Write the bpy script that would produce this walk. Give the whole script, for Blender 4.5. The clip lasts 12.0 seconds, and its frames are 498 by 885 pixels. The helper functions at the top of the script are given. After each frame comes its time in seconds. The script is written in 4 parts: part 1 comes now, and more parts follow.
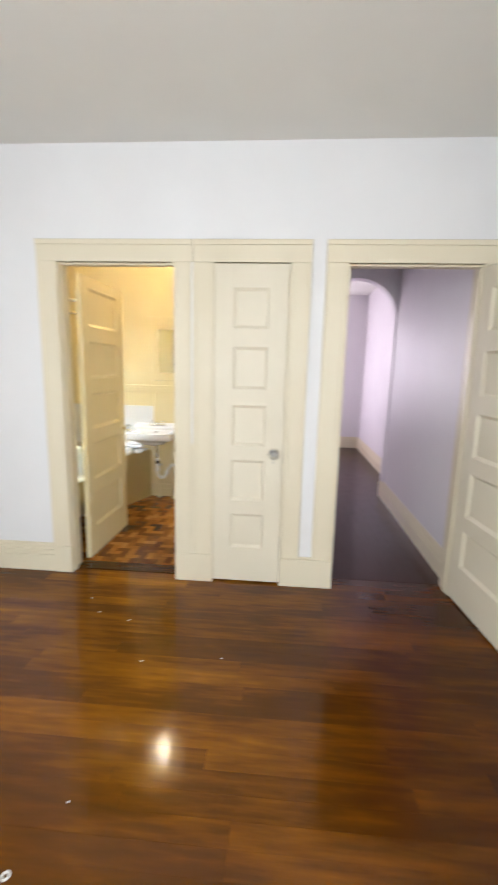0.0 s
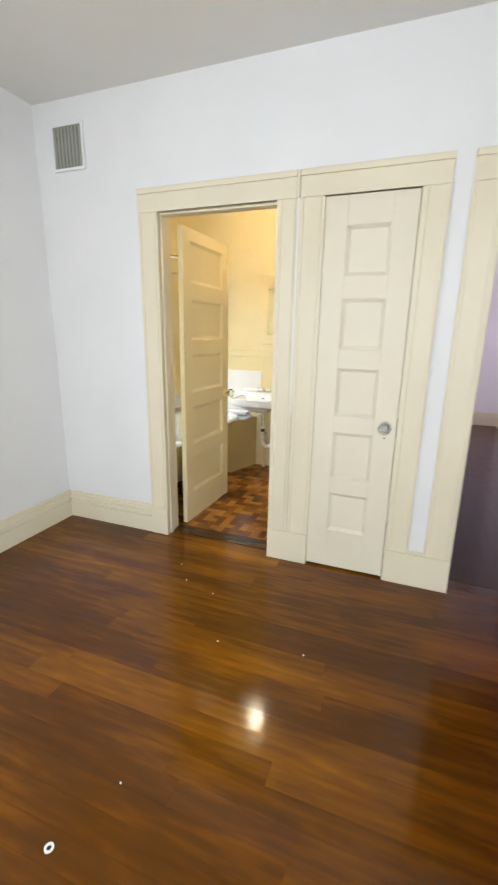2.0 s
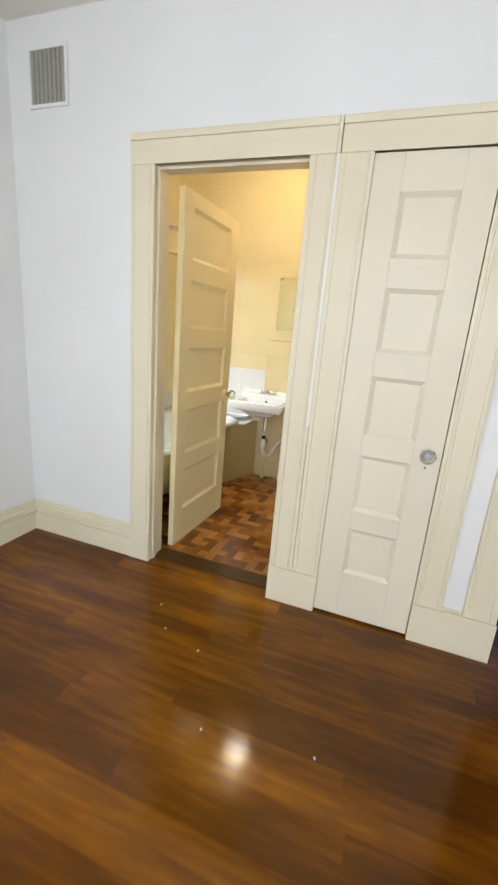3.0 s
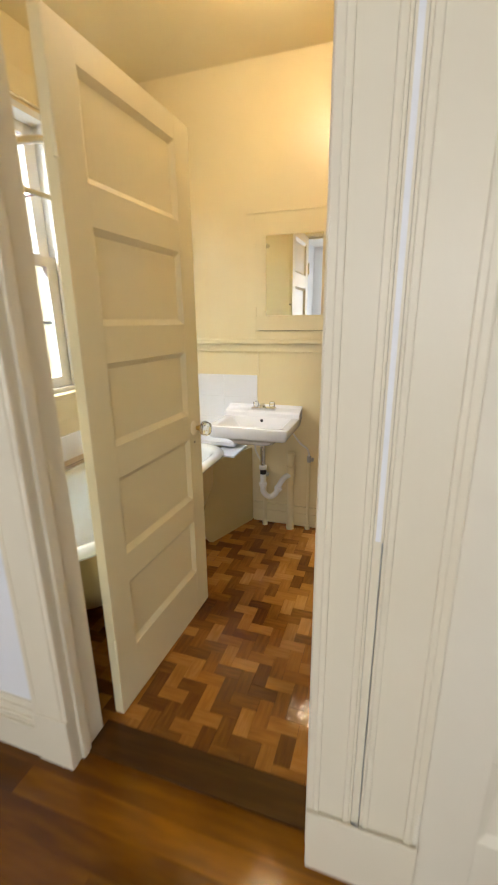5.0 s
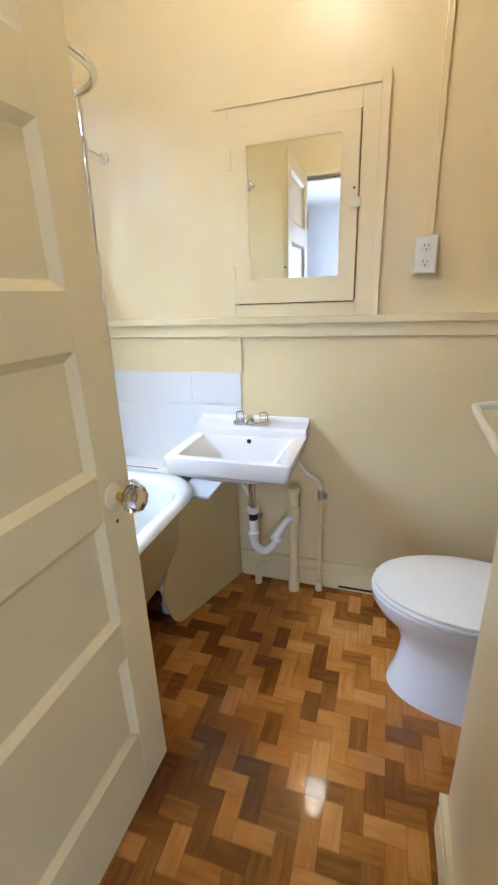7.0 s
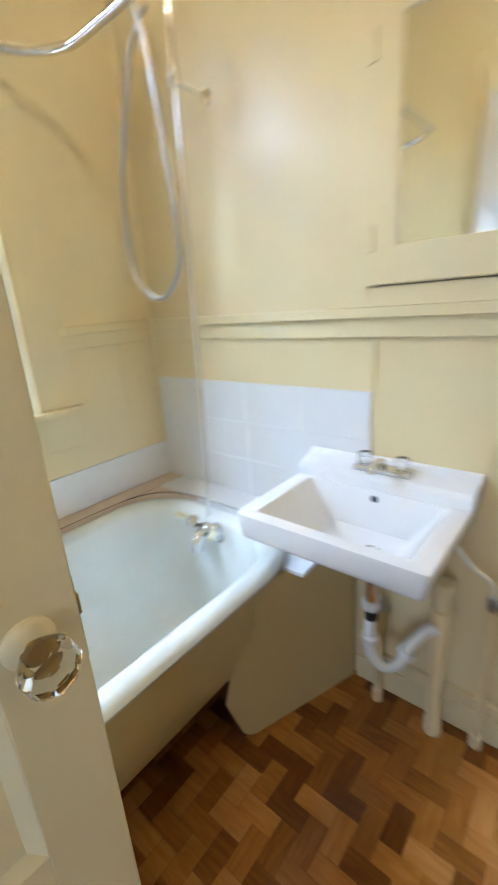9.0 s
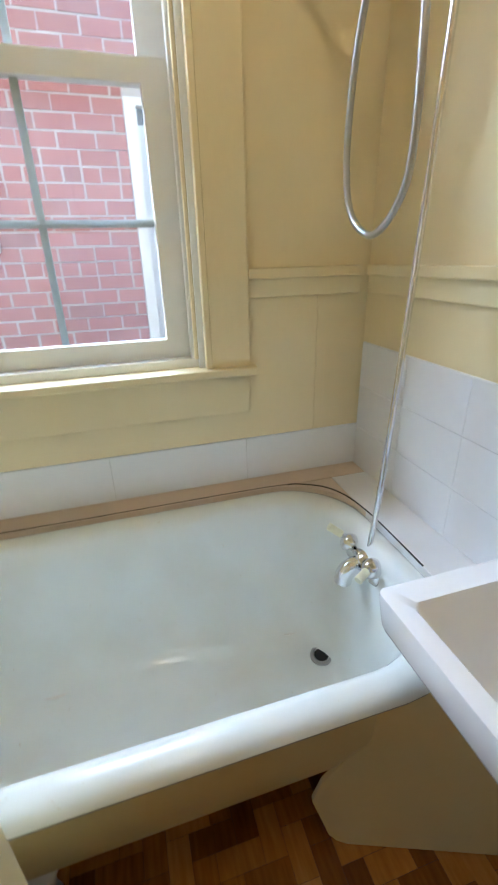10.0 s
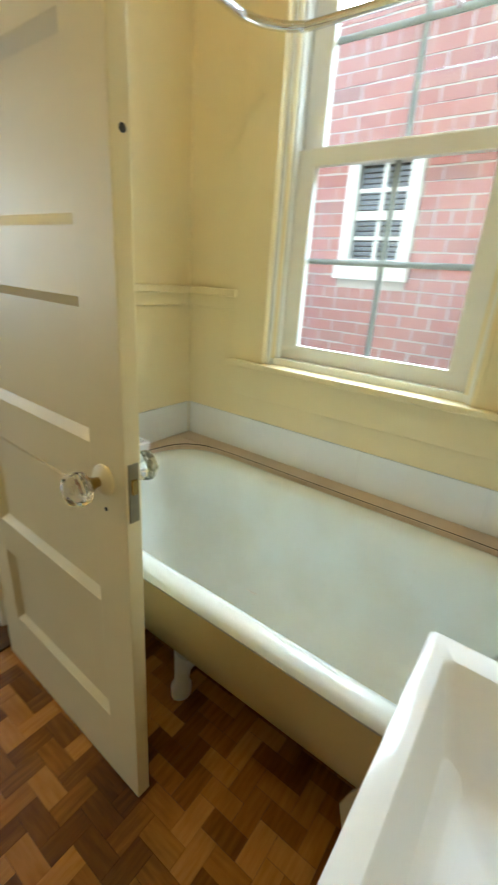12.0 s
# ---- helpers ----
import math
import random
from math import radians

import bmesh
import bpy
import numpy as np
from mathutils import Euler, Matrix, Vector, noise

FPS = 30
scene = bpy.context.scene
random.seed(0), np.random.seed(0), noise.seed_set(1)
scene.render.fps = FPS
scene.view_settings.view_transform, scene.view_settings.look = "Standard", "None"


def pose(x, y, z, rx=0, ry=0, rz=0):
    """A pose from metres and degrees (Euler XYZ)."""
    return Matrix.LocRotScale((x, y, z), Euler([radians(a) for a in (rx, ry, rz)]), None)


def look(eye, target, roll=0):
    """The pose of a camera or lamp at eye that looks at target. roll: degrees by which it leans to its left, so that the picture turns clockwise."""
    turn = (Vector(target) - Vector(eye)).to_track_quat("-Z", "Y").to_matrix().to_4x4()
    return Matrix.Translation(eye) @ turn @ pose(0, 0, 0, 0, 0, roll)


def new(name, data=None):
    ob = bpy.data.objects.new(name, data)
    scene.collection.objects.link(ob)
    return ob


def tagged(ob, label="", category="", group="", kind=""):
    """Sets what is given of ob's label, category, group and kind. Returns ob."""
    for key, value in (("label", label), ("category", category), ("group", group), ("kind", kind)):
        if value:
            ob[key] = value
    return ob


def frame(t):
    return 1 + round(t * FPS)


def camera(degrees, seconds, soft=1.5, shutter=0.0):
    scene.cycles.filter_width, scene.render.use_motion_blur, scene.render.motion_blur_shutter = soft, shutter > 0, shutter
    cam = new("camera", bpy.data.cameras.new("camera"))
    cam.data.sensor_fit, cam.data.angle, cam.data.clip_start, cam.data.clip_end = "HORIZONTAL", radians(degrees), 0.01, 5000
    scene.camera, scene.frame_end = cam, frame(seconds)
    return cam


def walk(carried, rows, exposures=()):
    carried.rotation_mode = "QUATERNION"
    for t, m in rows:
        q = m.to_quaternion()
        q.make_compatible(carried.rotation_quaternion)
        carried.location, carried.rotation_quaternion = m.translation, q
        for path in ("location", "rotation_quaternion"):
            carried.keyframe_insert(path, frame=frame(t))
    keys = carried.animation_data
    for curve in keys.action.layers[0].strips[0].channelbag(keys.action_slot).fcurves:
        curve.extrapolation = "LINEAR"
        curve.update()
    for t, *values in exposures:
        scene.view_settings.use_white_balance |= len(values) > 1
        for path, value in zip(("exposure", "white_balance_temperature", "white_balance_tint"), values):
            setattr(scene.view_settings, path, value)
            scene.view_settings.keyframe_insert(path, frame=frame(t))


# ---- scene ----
cam = camera(61.4, 12.0, 2.0, 0.5)
PATH = [
    (0, (0.205, 0.212, 1.459), (0.06, 2.174, 1.1), 1.4),
    (0.5, (0.238, 0.226, 1.457), (0.444, 2.177, 1.069), 1.7),
    (1, (0.251, 0.262, 1.445), (0.445, 2.204, 1.009), 1.9),
    (1.5, (0.266, 0.374, 1.425), (-0.014, 2.296, 0.95), 2.0),
    (2, (0.267, 0.524, 1.398), (-0.416, 2.333, 0.888), 0.9),
    (2.5, (0.134, 0.739, 1.366), (-0.685, 2.495, 0.869), 1.0),
    (3, (0.028, 0.965, 1.373), (-0.616, 2.784, 0.847), 4.6),
    (3.2, (0.005, 1.071, 1.354), (-0.61, 2.904, 0.843), 3.8),
    (4.8, (-0.342, 1.976, 1.376), (-0.908, 3.81, 0.814), -0.1),
    (5, (-0.362, 2.113, 1.36), (-0.982, 3.927, 0.789), -0.8),
    (5.5, (-0.45, 2.407, 1.333), (-1.029, 4.217, 0.709), -1.0),
    (6, (-0.568, 2.634, 1.295), (-0.952, 4.5, 0.685), -1.7),
    (6.5, (-0.569, 2.824, 1.296), (-1.06, 4.656, 0.663), -2.2),
    (6.7, (-0.575, 2.898, 1.325), (-1.173, 4.682, 0.647), -2.2),
    (8.3, (-0.726, 3.223, 1.278), (-1.182, 5.08, 0.69), -2.6),
    (8.5, (-0.723, 3.267, 1.275), (-1.292, 5.09, 0.681), -4.1),
    (8.7, (-0.707, 3.362, 1.273), (-1.469, 5.129, 0.725), -5.4),
    (8.9, (-0.689, 3.51, 1.263), (-1.755, 5.101, 0.688), -5.1),
    (9, (-0.693, 3.578, 1.257), (-1.936, 5.017, 0.638), -4.2),
    (9.2, (-0.726, 3.667, 1.272), (-2.213, 4.827, 0.606), -2.9),
    (9.5, (-0.787, 3.771, 1.286), (-2.512, 4.52, 0.604), -3.8),
    (10, (-0.91, 3.936, 1.26), (-2.669, 4.441, 0.452), -1.6),
    (10.5, (-0.915, 4.047, 1.24), (-2.701, 4.138, 0.342), -1.5),
    (11, (-0.778, 4.206, 1.242), (-2.536, 3.728, 0.417), -2.0),
    (11.5, (-0.67, 4.291, 1.257), (-2.399, 3.602, 0.525), 1.7),
    (12, (-0.734, 4.323, 1.278), (-2.254, 3.248, 0.549), 4.0),
]
walk(cam, [(t, look(eye, target, roll)) for t, eye, target, roll in PATH],
     exposures=((0.0, 2.1, 6550, 12), (1.3, 2.12, 6450, 11), (2.2, 2.02, 6450, 10), (3.2, 1.97, 6450, 11), (5.0, 1.66, 6600, 15), (5.6, 1.68, 6250, 15),
                (6.5, 1.90, 5250, 17), (8.5, 1.76, 5150, 15), (9.2, 1.68, 5150, 12), (10.0, 1.36, 5300, 14), (10.5, 1.38, 5400, 11), (11.2, 1.5, 5700, 9), (12.0, 1.5, 5900, 1)))

# ---- world, sun and lamps ----
world = bpy.data.worlds.new("sky")
scene.world = world
world.use_nodes = True
wn = world.node_tree.nodes
sky = wn.new("ShaderNodeTexSky")
sky.sky_type, sky.sun_disc = "NISHITA", False
sky.sun_elevation, sky.sun_rotation = radians(52), radians(100)
world.node_tree.links.new(sky.outputs[0], wn["Background"].inputs[0])
wn["Background"].inputs[1].default_value = 0.05

sun = new("sun", bpy.data.lights.new("sun", "SUN"))
sun.data.energy, sun.data.angle, sun.data.color = 0.25, radians(12), (1.0, 0.97, 0.94)
sun.matrix_world = look((5, -1.0, 6.6), (0, 0, 0))


def sky_lamp(name, place, target, w, h, watts, color=(0.86, 0.93, 1.0)):
    """An area lamp in place of skylight."""
    lamp = new(name, bpy.data.lights.new(name, "AREA"))
    lamp.data.shape, lamp.data.size, lamp.data.size_y = "RECTANGLE", w, h
    lamp.data.energy, lamp.data.color = watts, color
    lamp.matrix_world = look(place, target)
    return lamp


# bedroom daylight from unseen windows, placed to suit the walls and doors
sky_lamp("bedroom_skylight", (0.1, -2.17, 1.55), (0.1, 0, 1.45), 1.0, 1.4, 14)
sky_lamp("bedroom_skylight", (1.455, -0.85, 1.55), (0, -0.85, 1.45), 1.1, 1.4, 13)
sky_lamp("bedroom_skylight", (-2.065, -0.55, 1.55), (0, -0.55, 1.45), 1.1, 1.4, 11)
# fill for the hall wall, behind an unseen window added beyond the arch
sky_lamp("far_room_fill", (0.0, 8.05, 1.55), (0.75, 5.0, 1.2), 0.66, 1.26, 12, (0.95, 0.86, 1.0))
# fill lamp added up in the alley, in place of the strip of sky
sky_lamp("alley_sky_fill", (-3.93, 2.7, 3.80), (-1.0, 2.7, 3.70), 6.5, 1.7, 455, (0.80, 0.91, 1.0))

# ---- materials ----


def base_mat(name, rough=0.5, metal=0.0):
    m = bpy.data.materials.new(name)
    m.use_nodes = True
    b = m.node_tree.nodes["Principled BSDF"]
    b.inputs["Roughness"].default_value, b.inputs["Metallic"].default_value = rough, metal
    return m, m.node_tree.nodes, m.node_tree.links, b


def coords(nodes, links, scale):
    geo = nodes.new("ShaderNodeNewGeometry")
    mp = nodes.new("ShaderNodeMapping")
    mp.inputs["Scale"].default_value = scale
    links.new(geo.outputs["Position"], mp.inputs["Vector"])
    return mp.outputs[0]


def noise_node(nodes, links, vec, scale, detail=4.0):
    n = nodes.new("ShaderNodeTexNoise")
    n.inputs["Scale"].default_value, n.inputs["Detail"].default_value = scale, detail
    links.new(vec, n.inputs["Vector"])
    return n.outputs["Fac"]


def ramp(nodes, links, fac, stops):
    r = nodes.new("ShaderNodeValToRGB")
    while len(r.color_ramp.elements) < len(stops):
        r.color_ramp.elements.new(0.5)
    for e, (at, c) in zip(r.color_ramp.elements, stops):
        e.position, e.color = at, (*c, 1)
    links.new(fac, r.inputs[0])
    return r.outputs[0]


def mixed(nodes, links, a, b, fac, mode="MIX"):
    """Colours a and b mixed; each a socket or a colour."""
    m = nodes.new("ShaderNodeMix")
    m.data_type, m.blend_type = "RGBA", mode
    for socket, v in ((m.inputs[0], fac), (m.inputs[6], a), (m.inputs[7], b)):
        if isinstance(v, (float, int)):
            socket.default_value = v
        elif isinstance(v, tuple):
            socket.default_value = (*v, 1)
        else:
            links.new(v, socket)
    return m.outputs[2]


def bumped(nodes, links, bsdf, fac, strength, distance):
    b = nodes.new("ShaderNodeBump")
    b.inputs["Strength"].default_value, b.inputs["Distance"].default_value = strength, distance
    links.new(fac, b.inputs["Height"])
    links.new(b.outputs[0], bsdf.inputs["Normal"])


def paint(name, color, rough=0.45, stain=0.12, grain=60.0, relief=0.002, dirt=None):
    """Brushed paint: broad unevenness, fine brush relief, faint stains."""
    m, n, l, b = base_mat(name, rough)
    v = coords(n, l, (1, 1, 1))
    big, fine = noise_node(n, l, v, 1.7, 5), noise_node(n, l, coords(n, l, (1, 1, 0.35)), grain, 3)
    dark = dirt or tuple(c * 0.86 for c in color)
    f = ramp(n, l, big, ((0.35, (0, 0, 0)), (0.75, (1, 1, 1))))
    col = mixed(n, l, color, dark, f)
    speck = ramp(n, l, noise_node(n, l, v, 23, 6), ((0.62, (0, 0, 0)), (0.75, (1, 1, 1))))
    col2 = mixed(n, l, col, dark, 0.0)
    mm = col2.node
    sc = n.new("ShaderNodeMath")
    sc.operation = "MULTIPLY"
    sc.inputs[1].default_value = stain * 3
    l.new(speck, sc.inputs[0])
    l.new(sc.outputs[0], mm.inputs[0])
    l.new(col2, b.inputs["Base Color"])
    rr_ = n.new("ShaderNodeMapRange")
    rr_.inputs["To Min"].default_value, rr_.inputs["To Max"].default_value = rough - 0.08, rough + 0.1
    l.new(big, rr_.inputs["Value"])
    l.new(rr_.outputs[0], b.inputs["Roughness"])
    bumped(n, l, b, fine, 0.35, relief)
    return m


def wood(name, stops, rough, stretch, per_piece=0.5, coat=0.0, relief=0.0006, wave=0.0, blot=(0.55, 0.55, (1, 1, 1), 1.6)):
    """Varnished boards: each piece its own tone, grain along its run."""
    m, n, l, b = base_mat(name, rough)
    info = n.new("ShaderNodeObjectInfo")
    shift = n.new("ShaderNodeVectorMath")
    shift.operation = "MULTIPLY_ADD"
    shift.inputs[1].default_value = (31, 17, 0)
    comb = n.new("ShaderNodeCombineXYZ")
    for k in range(3):
        l.new(info.outputs["Random"], comb.inputs[k])
    tex = n.new("ShaderNodeTexCoord")
    geo = n.new("ShaderNodeNewGeometry")
    l.new(comb.outputs[0], shift.inputs[0])
    l.new(geo.outputs["Position"] if stretch[0] != "object" else tex.outputs["Object"], shift.inputs[2])
    mp = n.new("ShaderNodeMapping")
    mp.inputs["Scale"].default_value = stretch[1:]
    l.new(shift.outputs[0], mp.inputs["Vector"])
    grain = noise_node(n, l, mp.outputs[0], 5.0, 7)
    blotch = noise_node(n, l, coords(n, l, blot[2]), blot[3], 5)
    add = n.new("ShaderNodeMath")
    add.operation = "MULTIPLY_ADD"
    add.inputs[1].default_value = per_piece
    both, part_of = n.new("ShaderNodeMath"), n.new("ShaderNodeMath")
    both.operation, part_of.operation = "ADD", "FRACT"
    l.new(info.outputs["Random"], both.inputs[0])
    l.new(geo.outputs["Random Per Island"], both.inputs[1])
    l.new(both.outputs[0], part_of.inputs[0])
    l.new(part_of.outputs[0], add.inputs[0])
    half = n.new("ShaderNodeMath")
    half.operation = "MULTIPLY_ADD"
    half.inputs[1].default_value = blot[0]
    l.new(grain, half.inputs[0])
    low = n.new("ShaderNodeMath")
    low.operation = "MULTIPLY_ADD"
    low.inputs[1].default_value, low.inputs[2].default_value = blot[1], 0.5 - 0.5 * (blot[0] + blot[1]) - per_piece * 0.5
    l.new(blotch, low.inputs[0])
    l.new(low.outputs[0], half.inputs[2])
    l.new(half.outputs[0], add.inputs[2])
    l.new(ramp(n, l, add.outputs[0], stops), b.inputs["Base Color"])
    b.inputs["Specular IOR Level"].default_value = 0.36
    b.inputs["Coat Weight"].default_value, b.inputs["Coat Roughness"].default_value = coat, rough * 0.6
    rm = n.new("ShaderNodeMapRange")
    rm.inputs["To Min"].default_value, rm.inputs["To Max"].default_value = rough * 0.6, rough * 1.6
    l.new(noise_node(n, l, geo.outputs["Position"], 9.0, 5), rm.inputs["Value"])
    l.new(rm.outputs[0], b.inputs["Roughness"])
    ripple = noise_node(n, l, geo.outputs["Position"], 26.0, 3)
    sumh = n.new("ShaderNodeMath")
    sumh.operation = "MULTIPLY_ADD"
    sumh.inputs[1].default_value = wave
    l.new(ripple, sumh.inputs[0])
    l.new(grain, sumh.inputs[2])
    bumped(n, l, b, sumh.outputs[0], 0.5, relief)
    return m


def plain(name, color, rough, metal=0.0, vary=0.08, scale=30.0, relief=0.0):
    """Enamel, metal, plastic: near-uniform, with slight unevenness."""
    m, n, l, b = base_mat(name, rough, metal)
    f = noise_node(n, l, coords(n, l, (1, 1, 1)), scale, 4)
    l.new(mixed(n, l, color, tuple(c * (1 - 2 * vary) for c in color), f), b.inputs["Base Color"])
    if relief:
        bumped(n, l, b, f, 0.3, relief)
    return m


M_WALL = paint("white_wall_paint", (0.80, 0.80, 0.79), 0.55, 0.05, 90, 0.0015, (0.76, 0.76, 0.75))
M_CEIL = paint("ceiling_paint", (0.80, 0.79, 0.74), 0.7, 0.05, 90, 0.0015, (0.77, 0.76, 0.71))
M_TRIM = paint("cream_trim_paint", (0.76, 0.69, 0.52), 0.4, 0.06, 70, 0.0012, (0.72, 0.645, 0.47))
M_DOOR = paint("cream_door_paint", (0.76, 0.70, 0.55), 0.46, 0.06, 70, 0.0012, (0.72, 0.655, 0.50))
M_BDOOR = paint("bathroom_door_paint", (0.79, 0.70, 0.44), 0.40, 0.06, 70, 0.0012, (0.75, 0.65, 0.38))
M_BATH = paint("yellow_cream_wall_paint", (0.77, 0.66, 0.395), 0.34, 0.1, 45, 0.0015, (0.71, 0.59, 0.32))
M_BTRIM = paint("bathroom_trim_paint", (0.77, 0.665, 0.40), 0.34, 0.08, 60, 0.0012, (0.72, 0.605, 0.34))
# white hall paint with the lilac cast of its light put into the colour
M_HALL = paint("hall_paint_lilac_cast", (0.80, 0.765, 0.79), 0.5, 0.05, 90, 0.0015, (0.77, 0.735, 0.765))
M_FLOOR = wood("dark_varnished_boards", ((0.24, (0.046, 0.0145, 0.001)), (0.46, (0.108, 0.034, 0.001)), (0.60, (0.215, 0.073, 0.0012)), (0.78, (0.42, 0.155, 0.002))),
               0.10, ("world", 0.8, 6.0, 1.0), 0.12, 0.0, 0.0004, 1.4, (0.34, 0.55, (0.35, 1.0, 1), 2.4))
M_FLOOR.node_tree.nodes["Principled BSDF"].inputs["Specular IOR Level"].default_value = 0.32
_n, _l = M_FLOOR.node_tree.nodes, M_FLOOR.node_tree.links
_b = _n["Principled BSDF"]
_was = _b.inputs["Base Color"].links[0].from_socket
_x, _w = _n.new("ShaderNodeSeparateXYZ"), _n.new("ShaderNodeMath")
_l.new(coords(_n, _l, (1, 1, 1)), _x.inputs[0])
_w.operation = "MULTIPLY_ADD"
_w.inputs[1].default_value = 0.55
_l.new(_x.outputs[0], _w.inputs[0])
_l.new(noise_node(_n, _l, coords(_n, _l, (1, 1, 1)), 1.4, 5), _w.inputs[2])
_l.new(mixed(_n, _l, _was, (0.54, 0.42, 0.45), ramp(_n, _l, _w.outputs[0], ((0.38, (0, 0, 0)), (0.98, (1, 1, 1)))), "MULTIPLY"), _b.inputs["Base Color"])   # darker and redder towards +x, broken up by noise
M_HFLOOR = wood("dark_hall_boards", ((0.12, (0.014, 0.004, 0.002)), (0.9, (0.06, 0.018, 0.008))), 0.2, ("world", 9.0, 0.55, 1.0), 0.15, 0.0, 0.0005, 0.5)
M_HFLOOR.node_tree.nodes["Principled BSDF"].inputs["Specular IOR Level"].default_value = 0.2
M_SILLWOOD = wood("dark_threshold_wood", ((0.1, (0.022, 0.008, 0.002)), (0.5, (0.06, 0.023, 0.004)), (0.9, (0.13, 0.052, 0.008))), 0.14, ("world", 0.8, 9.0, 1.0), 0.2, 0.0, 0.0005, 1.0)
M_PARQ = wood("parquet_oak", ((0.05, (0.06, 0.016, 0.002)), (0.36, (0.20, 0.068, 0.008)), (0.66, (0.42, 0.170, 0.024)), (0.95, (0.62, 0.30, 0.075))),
              0.06, ("object", 2.0, 15.0, 1.0), 0.54, 0.0, 0.0007, 3.4, (0.42, 0.6, (1, 1, 1), 2.2))
M_PARQ.node_tree.nodes["Principled BSDF"].inputs["Specular IOR Level"].default_value = 0.5
M_JOINT = plain("dark_floor_joint", (0.045, 0.018, 0.005), 0.6)
M_PORC = plain("white_porcelain", (0.80, 0.80, 0.80), 0.08, 0, 0.01)
M_TUBIN, _n, _l, _b = base_mat("worn_tub_enamel", 0.16)
_v = coords(_n, _l, (1, 1, 1))
_st = ramp(_n, _l, noise_node(_n, _l, coords(_n, _l, (1.4, 1.0, 1.0)), 2.2, 4), ((0.48, (0, 0, 0)), (0.78, (0.8, 0.8, 0.8))))
_c = mixed(_n, _l, (0.75, 0.78, 0.75), (0.64, 0.61, 0.50), _st)
_c = mixed(_n, _l, _c, (0.55, 0.48, 0.36), ramp(_n, _l, noise_node(_n, _l, _v, 60, 4), ((0.70, (0, 0, 0)), (0.80, (0.5, 0.5, 0.5)))))
_l.new(_c, _b.inputs["Base Color"])
M_TUBOUT = paint("tub_side_paint", (0.56, 0.44, 0.20), 0.4, 0.1, 40, 0.0015)
M_TILE = plain("white_wall_tile", (0.80, 0.80, 0.80), 0.12, 0, 0.02)
M_GROUT = plain("pale_grout", (0.77, 0.765, 0.75), 0.8)
M_LEDGE = paint("beige_ledge_tile", (0.60, 0.48, 0.36), 0.3, 0.15, 30, 0.001)
M_CAULK = plain("dark_caulk", (0.03, 0.018, 0.012), 0.7)
M_CHROME = plain("chrome", (0.78, 0.78, 0.79), 0.07, 1.0, 0.03)
M_STEEL = plain("dull_steel", (0.50, 0.50, 0.49), 0.3, 1.0, 0.1)
M_LOCK = plain("worn_lock_plate", (0.30, 0.27, 0.17), 0.45, 0.3, 0.2)
M_BRASS = plain("old_brass", (0.60, 0.42, 0.14), 0.25, 1.0, 0.15)
M_PVC = plain("white_plastic", (0.78, 0.77, 0.72), 0.3, 0, 0.03)
M_BLACK = plain("black_rubber", (0.01, 0.01, 0.011), 0.5)
M_BONE = plain("ivory_plastic", (0.75, 0.72, 0.50), 0.3, 0, 0.03)
M_VENT = plain("grey_green_grille", (0.36, 0.36, 0.30), 0.5, 0, 0.1)
M_VOID = plain("dark_void", (0.02, 0.02, 0.018), 0.9)
# tone of shaded cracks, for solid strips that draw narrow gaps
M_CRACK = plain("shadowed_paint_crack", (0.25, 0.20, 0.11), 0.8)
M_VINYL = plain("white_window_vinyl", (0.78, 0.77, 0.72), 0.35, 0, 0.02)
M_MUNTIN = plain("grey_muntin", (0.42, 0.47, 0.47), 0.4, 0, 0.04)
M_SHUTTER = plain("grey_blind", (0.20, 0.22, 0.27), 0.5, 0, 0.05)
M_MORTAR = plain("pale_mortar", (0.56, 0.52, 0.49), 0.9, 0, 0.1, 12, 0.002)
M_GROUND = paint("packed_gravel", (0.24, 0.22, 0.19), 0.9, 0.3, 40, 0.01)
M_PALE = paint("pale_blue_white_paint", (0.70, 0.73, 0.78), 0.4, 0.08, 50, 0.001)
M_OUTWHITE = paint("white_outdoor_paint", (0.78, 0.78, 0.77), 0.5, 0.1, 60, 0.001)

M_MIRROR, _n, _l, _b = base_mat("mirror_silver", 0.02, 1.0)
_b.inputs["Base Color"].default_value = (0.86, 0.88, 0.84, 1)
M_GLASS, _n, _l, _b = base_mat("clear_glass", 0.0)
_b.inputs["Transmission Weight"].default_value, _b.inputs["IOR"].default_value = 1.0, 1.45
_b.inputs["Base Color"].default_value = (0.96, 0.98, 0.97, 1)
M_PANE, _n, _l, _b = base_mat("glare_veiled_glass", 0.0)
_b.inputs["Transmission Weight"].default_value, _b.inputs["IOR"].default_value = 1.0, 1.45
_b.inputs["Base Color"].default_value = (0.96, 0.98, 0.97, 1)
# translucent veil mixed in for the glare that washes out the view
_d, _m = _n.new("ShaderNodeBsdfTranslucent"), _n.new("ShaderNodeMixShader")
_d.inputs["Color"].default_value = (0.80, 0.82, 0.86, 1)
_l.new(ramp(_n, _l, noise_node(_n, _l, coords(_n, _l, (1, 1, 1)), 2.5, 4), ((0.3, (0.014, 0.014, 0.014)), (0.8, (0.034, 0.034, 0.034)))), _m.inputs[0])
_l.new(_b.outputs[0], _m.inputs[1])
_l.new(_d.outputs[0], _m.inputs[2])
_l.new(_m.outputs[0], _n["Material Output"].inputs["Surface"])
M_BULB, _n, _l, _b = base_mat("lit_bulb", 0.3)
_b.inputs["Emission Color"].default_value = (1.0, 0.80, 0.55, 1)
_b.inputs["Emission Strength"].default_value = 84.0

